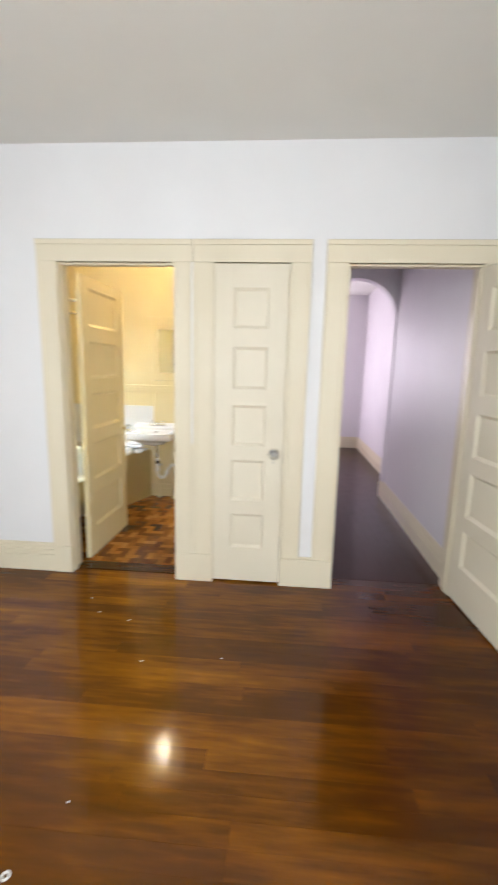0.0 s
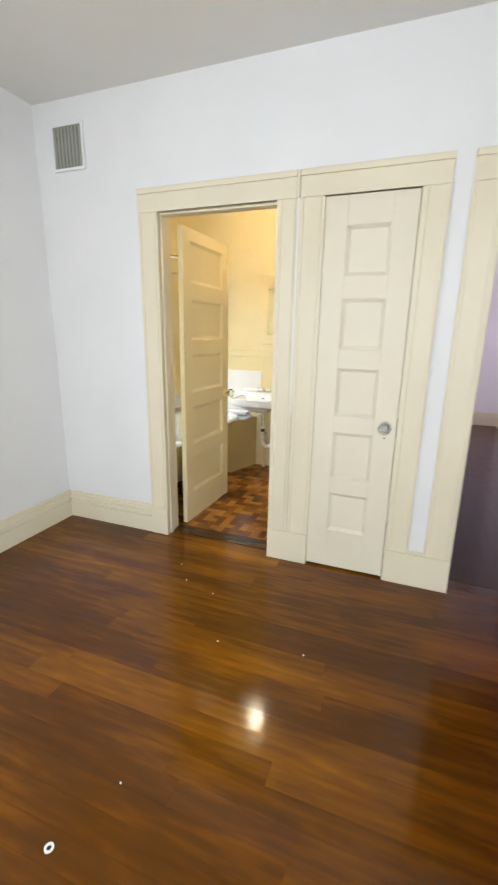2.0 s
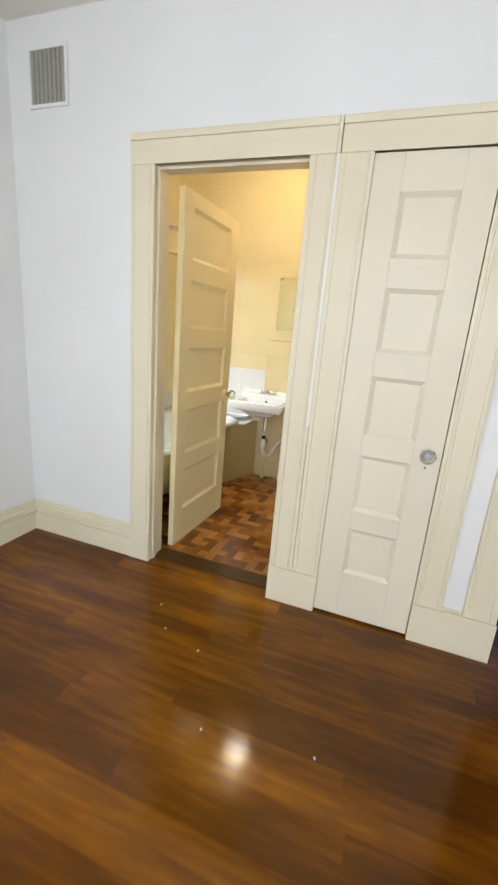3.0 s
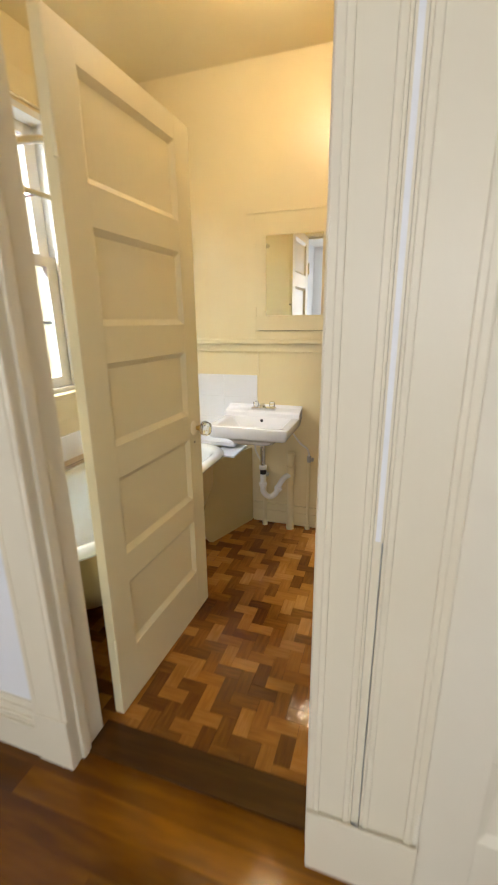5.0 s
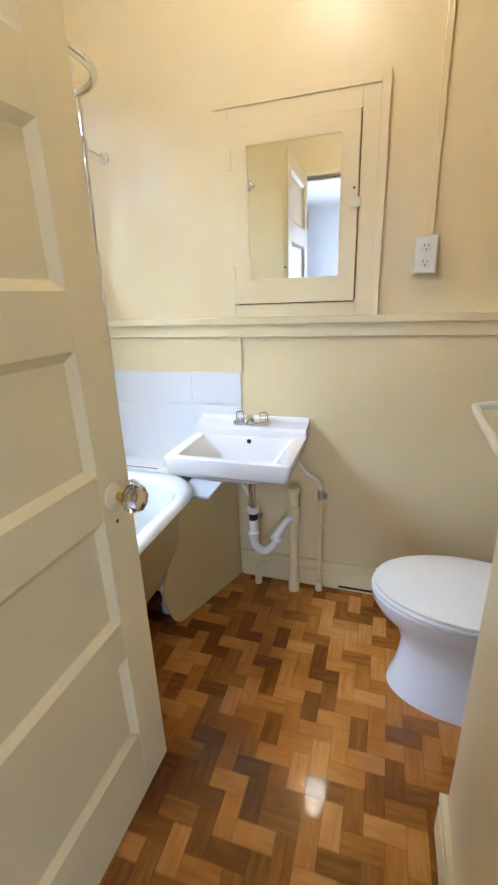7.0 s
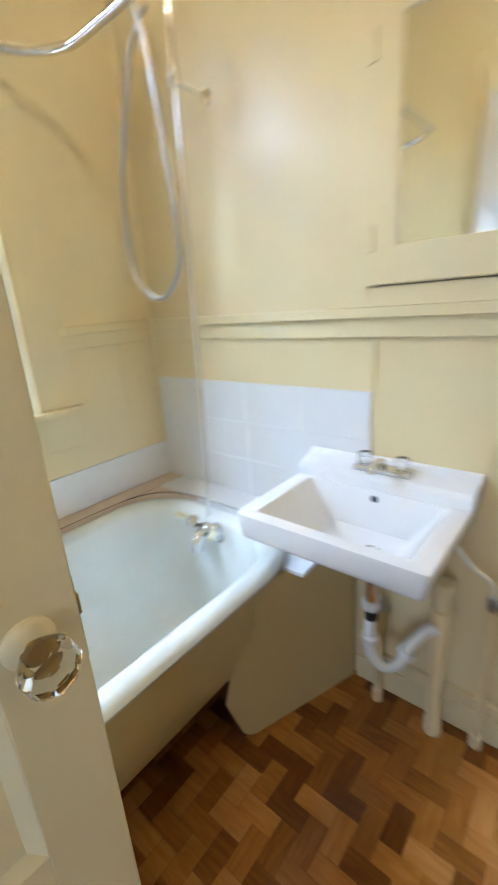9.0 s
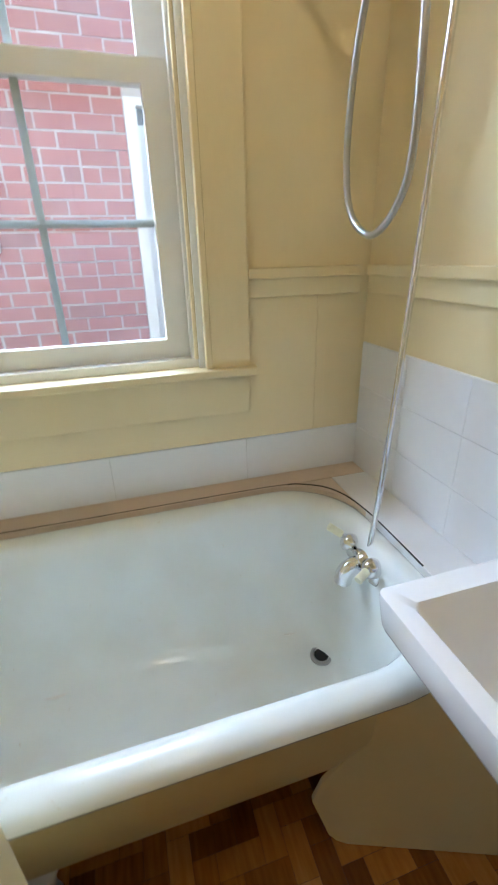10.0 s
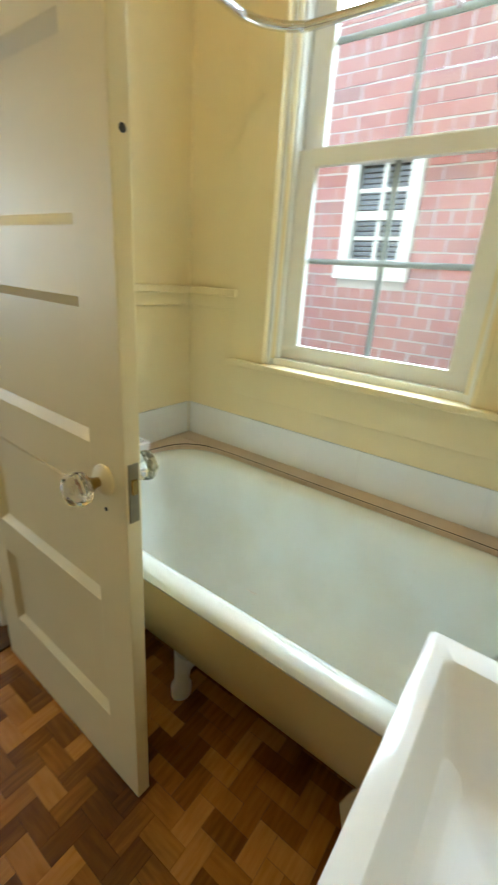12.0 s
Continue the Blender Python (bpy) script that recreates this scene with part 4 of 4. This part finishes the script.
loft(bm, [[(x, y, z) for y, z in ((BY1 - 0.094, SZ - 0.004), (BY1 - 0.088, SZ + 0.022), (BY1 - 0.076, SZ + 0.034), (BY1 - 0.022, SZ + 0.046), (BY1 - 0.012, SZ + 0.058), (BY1 - 0.001, SZ + 0.062), (BY1 - 0.001, SZ - 0.004))] for x in (SX0 + 0.004, SX0 + 0.001, SX1 - 0.001, SX1 - 0.004)])
part("back_deck", bm, M_PORC, basin)
part("overflow", turned(((0.0095, 0), (0.0095, 0.001), (0.006, 0.002)), 18, towards((-1.112, BY1 - 0.1045, SZ - 0.022), (0, -1, 0.13))), M_BLACK, basin, "dark overflow hole", True)
part("drain", turned(((0.02, 0), (0.02, 0.003), (0.014, 0.003), (0.012, 0.001)), 20, Matrix.Translation((-1.085, 4.49, SZ - 0.1315))), M_CHROME, basin, "", True)
faucet = thing("basin_tap", "small chrome basin tap with clear knobs", "tap")
fy, fz = BY1 - 0.052, SZ + 0.039
part("base", boxes((-1.19, -1.035, fy - 0.022, fy + 0.02, fz - 0.002, fz + 0.016), bevel=0.005), M_CHROME, faucet)
part("spout", tube([(-1.112, fy, fz + 0.01), (-1.112, fy - 0.015, fz + 0.035), (-1.112, fy - 0.07, fz + 0.038), (-1.112, fy - 0.085, fz + 0.022)], 0.010, 12), M_CHROME, faucet, "", True)
for x in (-1.165, -1.06):
    part("knob", turned(((0.010, 0), (0.018, 0.008), (0.019, 0.03), (0.014, 0.036)), 8, Matrix.Translation((x, fy, fz + 0.014))), M_GLASS, faucet, "clear acrylic knob")

# waste trap and supply pipes
trap = thing("waste_trap", "white plastic drain trap with chrome tailpiece under the basin", "drain pipe")
px, py = -1.085, 4.495
part("tailpiece", turned(((0.016, 0.44), (0.016, 0.612), (0.028, 0.612), (0.028, 0.618)), 18, Matrix.Translation((px, py, 0))), M_CHROME, trap, "chrome tailpiece", True)
part("rubber_ring", turned(((0.0185, 0.412), (0.0185, 0.445)), 18, Matrix.Translation((px, py, 0))), M_BLACK, trap, "black rubber sleeve")
for z in (0.45, 0.335):
    part("nut", turned(((0.022, z - 0.006), (0.025, z), (0.025, z + 0.016), (0.02, z + 0.02)), 12, Matrix.Translation((px, py, 0))), M_PVC, trap)
part("bend", tube([(px, py, 0.42), (px, py, 0.33), (px + 0.005, py, 0.285), (px + 0.04, py + 0.01, 0.255), (px + 0.075, py + 0.03, 0.275), (px + 0.095, py + 0.045, 0.33), (px + 0.125, py + 0.075, 0.375), (px + 0.155, py + 0.095, 0.385)], 0.0175, 14), M_PVC, trap, "", True)
part("nut", turned(((0.021, -0.012), (0.025, -0.008), (0.025, 0.01), (0.021, 0.014)), 12, towards((px + 0.088, py + 0.04, 0.305), (0.4, 0.3, 0.9))), M_PVC, trap)
stack = thing("drain_stack", "cream painted drain pipe standing against the wall", "pipe")
part("pipe", turned(((0.026, 0), (0.026, 0.04), (0.0215, 0.045), (0.0215, 0.36), (0.027, 0.365), (0.027, 0.44), (0.0215, 0.445), (0.0215, 0.50), (0.026, 0.505), (0.026, 0.53), (0.01, 0.535)), 18, Matrix.Translation((-0.930, 4.60, 0))), M_BTRIM, stack, "", True)
for x, y, top in ((-1.105, 4.605, 0.36), (-0.818, 4.625, 0.48)):
    sp = thing("supply_pipe", "thin cream painted water pipe with a valve", "pipe", group="basin supply pipes")
    part("pipe", turned(((0.017, 0), (0.017, 0.04), (0.0105, 0.045), (0.0105, top)), 14, Matrix.Translation((x, y, 0))), M_BTRIM, sp, "", True)
    v = part("valve", turned(((0.012, -0.02), (0.014, -0.012), (0.014, 0.012), (0.012, 0.02)), 12, Matrix.Translation((x, y, top + 0.012))), M_STEEL, sp, "dull steel stop valve", True)
    part("valve_handle", turned(((0.005, 0), (0.005, 0.018), (0.013, 0.02), (0.013, 0.026)), 12, towards((x, y, top + 0.012), (1, -0.3, 0))), M_STEEL, v, "", True)
    ex = -1.07 if x < -1 else -0.93
    part("flex_hose", tube([(x, y, top + 0.03), (x - 0.01, y - 0.01, top + 0.08), ((x + ex) / 2, y - 0.03, top + 0.125), (ex, y - 0.05, 0.69 if x > -1 else 0.66)] if x > -1 else
                           [(x, y, top + 0.03), (x - 0.03, y - 0.02, top + 0.12), (x - 0.05, y - 0.05, top + 0.2), (x - 0.02, y - 0.06, 0.64)], 0.006, 8), M_PVC, sp, "white flexible hose", True)

# ---- medicine cabinet ----
cab = thing("medicine_cabinet", "cream painted wall cabinet with a mirrored door", "cabinet")
by = BY1
part("frame", boxes((-1.232, -1.178, by - 0.014, by, 1.232, 1.945), (-0.715, -0.66, by - 0.014, by, 1.232, 1.945), (-1.178, -0.715, by - 0.014, by, 1.868, 1.945), (-1.178, -0.715, by - 0.014, by, 1.232, 1.279),
                    (-0.66, -0.632, by - 0.026, by, 1.232, 1.955), (-1.232, -0.66, by - 0.02, by, 1.926, 1.936), bevel=0.002), M_BTRIM, cab)
part("back", boxes((-1.178, -0.715, by - 0.005, by, 1.279, 1.868)), M_BTRIM, cab)
part("gap", boxes((-0.7185, -0.7155, by - 0.0065, by - 0.005, 1.29, 1.86), (-1.16, -0.72, by - 0.0065, by - 0.005, 1.2795, 1.2825)), M_CRACK, cab)
cd = part("door", frame_ring(bmesh.new(), "y", by - 0.022, by - 0.006, -1.177, -0.719, 1.2835, 1.867, 0.068, 0.060, 0.0865, 0.059), M_BTRIM, cab)
part("mirror", boxes((-1.113, -0.775, by - 0.016, by - 0.012, 1.366, 1.812)), M_MIRROR, cd, "slightly worn mirror glass")
for z in (1.39, 1.77):
    part("hinge", boxes((-1.182, -1.166, by - 0.026, by - 0.018, z - 0.03, z + 0.03), bevel=0.002), M_BTRIM, cd)
part("catch", boxes((-0.745, -0.706, by - 0.03, by - 0.020, 1.585, 1.615), bevel=0.003), M_BONE, cd, "cream painted cupboard catch")
part("catch_screw", boxes((-0.735, -0.729, by - 0.031, by - 0.021, 1.64, 1.646)), M_BLACK, cd)

# ---- outlet and conduit ----
out = thing("power_outlet", "ivory surface-mounted power outlet on the wall", "outlet")
part("box", boxes((-0.526, -0.452, by - 0.042, by, 1.362, 1.481), bevel=0.004), M_BTRIM, out)
part("cover", boxes((-0.522, -0.456, by - 0.047, by - 0.041, 1.366, 1.477), bevel=0.003), M_PVC, out)
for z in (1.397, 1.446):
    s = part("socket", turned(((0.017, 0), (0.017, 0.002), (0.015, 0.003)), 20, towards((-0.489, by - 0.0465, z), (0, -1, 0))), M_PVC, out, "", True)
    part("slot", boxes((-0.4965, -0.4945, by - 0.0502, by - 0.048, z, z + 0.008), (-0.4835, -0.4815, by - 0.0502, by - 0.048, z, z + 0.008), (-0.491, -0.487, by - 0.0502, by - 0.048, z - 0.010, z - 0.006)), M_BLACK, s)
cond = thing("cable_conduit", "cream painted cable duct running up to the ceiling", "conduit")
part("duct", boxes((-0.489, -0.470, by - 0.016, by, 1.481, BCEIL), bevel=0.003), M_BTRIM, cond)

# ---- towel bar ----
bar = thing("towel_bar", "white painted metal towel bar on the closet wall", "towel bar")
part("rod", tube([(CX - 0.012, 3.715, 1.145), (CX - 0.05, 3.715, 1.142), (CX - 0.072, 3.708, 1.14), (CX - 0.078, 3.69, 1.138), (CX - 0.08, 3.50, 1.13), (CX - 0.08, 3.30, 1.12), (CX - 0.076, 3.275, 1.12), (CX - 0.06, 3.262, 1.12), (CX - 0.012, 3.26, 1.122)], 0.0065, 10), M_PVC, bar, "", True)
for y in (3.715, 3.26):
    part("bracket", boxes((CX - 0.028, CX - 0.011, y - 0.014, y + 0.014, 1.11, 1.165), bevel=0.004), M_BTRIM, bar)

soap = thing("soap_holder", "small white porcelain soap holder at the tub end", "soap holder")
part("dish", loft(bmesh.new(), [rounded(-1.78, -1.66, YB + 0.012, 3.09, 0.018, 0.586), rounded(-1.785, -1.655, YB + 0.012, 3.10, 0.02, 0.61), rounded(-1.785, -1.655, YB + 0.012, 3.10, 0.02, 0.64), rounded(-1.772, -1.668, YB + 0.018, 3.088, 0.016, 0.643), rounded(-1.765, -1.675, YB + 0.022, 3.08, 0.014, 0.622)]), M_PORC, soap, "", True)
washer = thing("floor_washer", "small white washer lying on the floorboards", "washer")
bm = bmesh.new()
loft(bm, [[Vector((-0.533 + r * math.cos(a), 1.118 + r * math.sin(a), z)) for a in (2 * math.pi * k / 20 for k in range(20))] for r, z in ((0.007, 0.0005), (0.0135, 0.0005), (0.0135, 0.0035), (0.007, 0.0035))], False, False)
part("ring", bm, M_PVC, washer)
for x, y in ((-0.047, 2.089), (-0.44, 2.026), (-0.458, 1.335), (-0.62, 2.35), (-0.93, 2.55), (-0.72, 2.93), (-0.82, 2.41)):
    crumb = thing("paint_crumb", "tiny white paint crumb on the floor", "crumb", group="paint crumbs on the floor")
    part("flake", box(bmesh.new(), x - 0.004, x + 0.003, y - 0.003, y + 0.003, 0.0, 0.002), M_PVC, crumb)
structure("trim_slot", boxes((-0.73, -0.50, BY1 - 0.0185, BY1 - 0.014, 0.012, 0.022)), M_BLACK, "dark gap under the baseboard", "gap")

# ---- toilet ----
wc = thing("toilet", "white porcelain toilet with the lid closed", "toilet")
tyc = 4.220
bm = bmesh.new()
loft(bm, [oval(-0.26, tyc, 0.255, 0.135, 0.0), oval(-0.26, tyc, 0.252, 0.133, 0.02), oval(-0.255, tyc, 0.235, 0.118, 0.09), oval(-0.255, tyc, 0.222, 0.108, 0.19), oval(-0.265, tyc, 0.235, 0.118, 0.255),
          oval(-0.285, tyc, 0.275, 0.150, 0.315), oval(-0.30, tyc, 0.282, 0.168, 0.355), oval(-0.305, tyc, 0.282, 0.172, 0.385), oval(-0.305, tyc, 0.272, 0.163, 0.392)])
part("bowl", bm, M_PORC, wc, "", True)
bm = bmesh.new()
loft(bm, [oval(-0.30, tyc, 0.280, 0.172, 0.393), oval(-0.30, tyc, 0.288, 0.179, 0.397), oval(-0.30, tyc, 0.288, 0.179, 0.405), oval(-0.30, tyc, 0.280, 0.172, 0.409)])
part("seat", bm, M_PVC, wc, "", True)
bm = bmesh.new()
loft(bm, [oval(-0.297, tyc, 0.278, 0.17, 0.4105), oval(-0.297, tyc, 0.284, 0.176, 0.414), oval(-0.297, tyc, 0.284, 0.176, 0.422), oval(-0.297, tyc, 0.268, 0.162, 0.430), oval(-0.297, tyc, 0.15, 0.09, 0.4325)])
part("lid", bm, M_PVC, wc, "", True)
part("tank", boxes((-0.06, BX1 - 0.012, tyc - 0.22, tyc + 0.22, 0.40, 0.74), bevel=0.02), M_PORC, wc)
part("tank_lid", boxes((-0.07, BX1 - 0.008, tyc - 0.23, tyc + 0.23, 0.742, 0.775), bevel=0.01), M_PORC, wc)
part("flush_lever", tube([(-0.062, tyc + 0.16, 0.68), (-0.085, tyc + 0.16, 0.68), (-0.09, tyc + 0.10, 0.672)], 0.006, 8), M_CHROME, wc, "", True)

# ---- bathroom lamp ----
lamp = thing("ceiling_lamp", "bare lit bulb in a white porcelain ceiling holder", "ceiling lamp")
LX, LY = -0.895, 3.92
part("holder", turned(((0.055, BCEIL), (0.055, BCEIL - 0.012), (0.032, BCEIL - 0.03), (0.024, BCEIL - 0.055)), 24, Matrix.Translation((LX, LY, 0))), M_PORC, lamp, "", True)
part("bulb", turned(((0.014, BCEIL - 0.056), (0.018, BCEIL - 0.075), (0.030, BCEIL - 0.105), (0.031, BCEIL - 0.125), (0.024, BCEIL - 0.148), (0.008, BCEIL - 0.160)), 20, Matrix.Translation((LX, LY, 0))), M_BULB, lamp, "glowing warm bulb", True)

# ---- outside ----
structure("ground", boxes((-400, 400, -400, 400, -0.75, -0.70)), M_GROUND, "bare ground between the houses", "ground")
NX = -4.0
house = thing("neighbor_house", "red brick neighbouring house with a white window", "house")
OPENINGS = ((2.748, 3.285, 1.37, 2.14), (4.12, 4.86, 0.45, 2.12))   # a small sash window and a tall white door
TOP = 3.5
rows, edge = [], -3.0
for a, b, c, e in OPENINGS:
    rows += [(NX - 0.3, NX - 0.006, edge, a, -0.7, TOP), (NX - 0.3, NX - 0.006, a, b, -0.7, c), (NX - 0.3, NX - 0.006, a, b, e, TOP)]
    edge = b
part("wall", boxes(*rows, (NX - 0.3, NX - 0.006, edge, 9.0, -0.7, TOP)), M_MORTAR, house)
part("roof", boxes((NX - 4.0, NX + 0.12, -3.2, 9.2, TOP, TOP + 0.14)), M_SHUTTER, house, "dark shingle roof")


def house_window(a, b, c, e):
    """A white sash window with two by two panes in each sash and dark blinds behind."""
    fr, mid, ym = 0.085, 1.755, (a + b) / 2
    w = part("window", boxes((NX - 0.05, NX + 0.03, a, a + fr, c, e), (NX - 0.05, NX + 0.03, b - fr, b, c, e), (NX - 0.05, NX + 0.03, a + fr, b - fr, e - 0.06, e), bevel=0.004), M_OUTWHITE, house, "white painted sash window")
    part("sill", boxes((NX - 0.05, NX + 0.05, a - 0.02, b + 0.02, c - 0.05, c + 0.05), bevel=0.006), M_OUTWHITE, w)
    part("lintel", boxes((NX - 0.05, NX + 0.04, a - 0.02, b + 0.02, e, e + 0.05), bevel=0.006), M_OUTWHITE, w)
    part("meeting_rail", boxes((NX - 0.04, NX, a + fr, b - fr, mid - 0.03, mid + 0.03), bevel=0.003), M_OUTWHITE, w)
    part("bottom_rail", boxes((NX - 0.04, NX, a + fr, b - fr, c + 0.05, c + 0.095), bevel=0.003), M_OUTWHITE, w)
    part("muntin", boxes((NX - 0.03, NX - 0.008, ym - 0.014, ym + 0.014, c + 0.09, e - 0.06)), M_OUTWHITE, w)
    for z in ((c + 0.09 + mid) / 2, (e - 0.06 + mid) / 2):
        part("muntin", boxes((NX - 0.03, NX - 0.009, a + fr, b - fr, z - 0.012, z + 0.012)), M_OUTWHITE, w)
    part("pane", boxes((NX - 0.045, NX - 0.042, a + fr - 0.01, b - fr + 0.01, c + 0.08, e - 0.05)), M_VOID, w)
    for k in range(18):
        bm = boxes((-0.003, 0.003, a + fr, b - fr, -0.012, 0.012))
        bmesh.ops.transform(bm, matrix=Matrix.Translation((NX - 0.032, 0, c + 0.10 + k * 0.034)) @ Matrix.Rotation(0.6, 4, "Y"), verts=bm.verts[:])
        part("slat", bm, M_SHUTTER, w)


def house_door(a, b, c, e):
    """A tall white framed door with a pale glazed leaf."""
    fr = 0.07
    d = part("door", boxes((NX - 0.05, NX + 0.03, a, a + fr, c, e), (NX - 0.05, NX + 0.03, b - fr, b, c, e), (NX - 0.05, NX + 0.03, a + fr, b - fr, e - 0.04, e), bevel=0.004), M_OUTWHITE, house, "white framed side door with a pale leaf")
    part("leaf", boxes((NX - 0.05, NX - 0.03, a + fr, b - fr, c, e - 0.12)), M_PALE, d)
    part("transom", boxes((NX - 0.05, NX - 0.034, a + fr, b - fr, e - 0.12, e - 0.04)), M_SHUTTER, d)
    for z in (c + 0.02, 1.33):
        part("rail", boxes((NX - 0.03, NX - 0.018, a + fr, b - fr, z - 0.03, z + 0.03), bevel=0.003), M_OUTWHITE, d)


house_window(*OPENINGS[0])
house_door(*OPENINGS[1])

# ---- floor boards, parquet and bricks ----
rng = random.Random(7)
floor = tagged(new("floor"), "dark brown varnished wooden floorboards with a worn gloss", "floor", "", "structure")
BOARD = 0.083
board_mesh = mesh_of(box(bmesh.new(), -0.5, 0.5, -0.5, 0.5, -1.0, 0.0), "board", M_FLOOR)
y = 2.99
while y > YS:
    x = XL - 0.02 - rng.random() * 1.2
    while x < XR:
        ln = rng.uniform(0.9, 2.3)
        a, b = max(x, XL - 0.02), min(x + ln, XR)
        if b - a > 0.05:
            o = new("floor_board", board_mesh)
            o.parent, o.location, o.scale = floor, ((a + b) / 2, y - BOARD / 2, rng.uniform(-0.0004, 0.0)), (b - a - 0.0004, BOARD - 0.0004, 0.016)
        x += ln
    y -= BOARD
hall_floor = tagged(new("floor_hall"), "very dark glossy hall floorboards", "floor", "", "structure")
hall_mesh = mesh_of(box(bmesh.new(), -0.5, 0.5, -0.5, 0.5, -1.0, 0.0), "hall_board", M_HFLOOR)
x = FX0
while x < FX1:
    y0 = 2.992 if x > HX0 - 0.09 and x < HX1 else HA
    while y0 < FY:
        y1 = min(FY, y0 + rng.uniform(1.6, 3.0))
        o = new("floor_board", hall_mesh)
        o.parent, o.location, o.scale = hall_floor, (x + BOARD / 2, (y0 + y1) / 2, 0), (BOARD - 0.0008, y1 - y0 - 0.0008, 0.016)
        y0 = y1
    x += BOARD
structure("trim_threshold", boxes((-1.215, -0.474, 2.915, 3.030, -0.004, 0.007), bevel=0.003), M_SILLWOOD, "dark worn wooden threshold in the bathroom doorway", "threshold")

parquet = tagged(new("floor_bath"), "glossy brown oak block parquet laid in herringbone", "floor", "", "structure")
U = 0.0535
block_mesh = mesh_of(box(bmesh.new(), 0.0004, 2 * U - 0.0004, 0.0004, U - 0.0004, -0.008, 0.0), "parquet_block", M_PARQ)
rest = bmesh.new()
for i in range(-2, 46):
    for j in range(-2, 33):
        k = (i - j) % 4
        if k not in (0, 3):
            continue
        x, y = BX0 + i * U - 0.02, 3.012 + j * U
        if k == 0:
            m, cx, cy = pose(x, y, 0), x + U, y + U / 2
        else:
            m, cx, cy = pose(x + U, y, 0, 0, 0, 90), x + U / 2, y + U
        if cy < 2.98 or cy > BY1 + 0.02 or cx > BX1 or (cx > CX + 0.04 and cy < CY - 0.04):
            continue
        dz = rng.uniform(-0.0003, 0.0003)
        if cx > -1.22 and cx < 0.0:
            o = new("parquet_block", block_mesh)
            o.parent, o.matrix_basis = parquet, Matrix.Translation((0, 0, dz)) @ m
        else:
            c = [m @ Vector(p) for p in ((0.0004, 0.0004, 0), (2 * U - 0.0004, 0.0004, 0), (2 * U - 0.0004, U - 0.0004, 0), (0.0004, U - 0.0004, 0))]
            rest.faces.new([rest.verts.new(p) for p in c])
tagged(part("parquet_rest", rest, M_PARQ, parquet), kind="stuff")

BH, COURSE = 0.075, 0.086
brick_mesh = mesh_of(box(bmesh.new(), -0.03, 0.0, -0.5, 0.5, -BH / 2, BH / 2), "brick", M_BRICK)
far_bricks = bmesh.new()
count = 0
house_wall = [o for o in house.children if o.name.startswith("wall")][0]
for r in range(-9, 40):
    z = 0.10 + r * COURSE
    pitch = 0.108 if r % 6 == 1 else 0.216          # every sixth course shows the bricks' short ends
    for col in range(int(-5.0 / pitch), int(7.0 / pitch)):
        y = 2.0 + col * pitch + (pitch / 2 if r % 2 else 0.0)
        y0, y1 = y - pitch / 2 + 0.006 + rng.uniform(-0.003, 0.003), y + pitch / 2 - 0.006 + rng.uniform(-0.003, 0.003)
        for a, b, c0, e in OPENINGS:
            if c0 - 0.08 < z < e + 0.07:
                if y0 < a < y1:
                    y1 = a - 0.004
                elif y0 < b < y1:
                    y0 = b + 0.004
                elif a < y0 and y1 < b:
                    y1 = y0
        if y1 - y0 < 0.02:
            continue
        x, w = NX + rng.uniform(-0.004, 0.004), rng.uniform(-0.003, 0.003)
        if 2.3 < y < 4.7 and 1.0 < z < 2.75 and count < 300:
            o = new("brick", brick_mesh)
            o.parent, o.location, o.scale = house_wall, (x, (y0 + y1) / 2, z + w), (1, y1 - y0, 1)
            count += 1
        else:
            box(far_bricks, x - 0.03, x, y0, y1, z - BH / 2 + w, z + BH / 2 + w)
tagged(part("brickwork", far_bricks, M_BRICK, house_wall), kind="stuff")
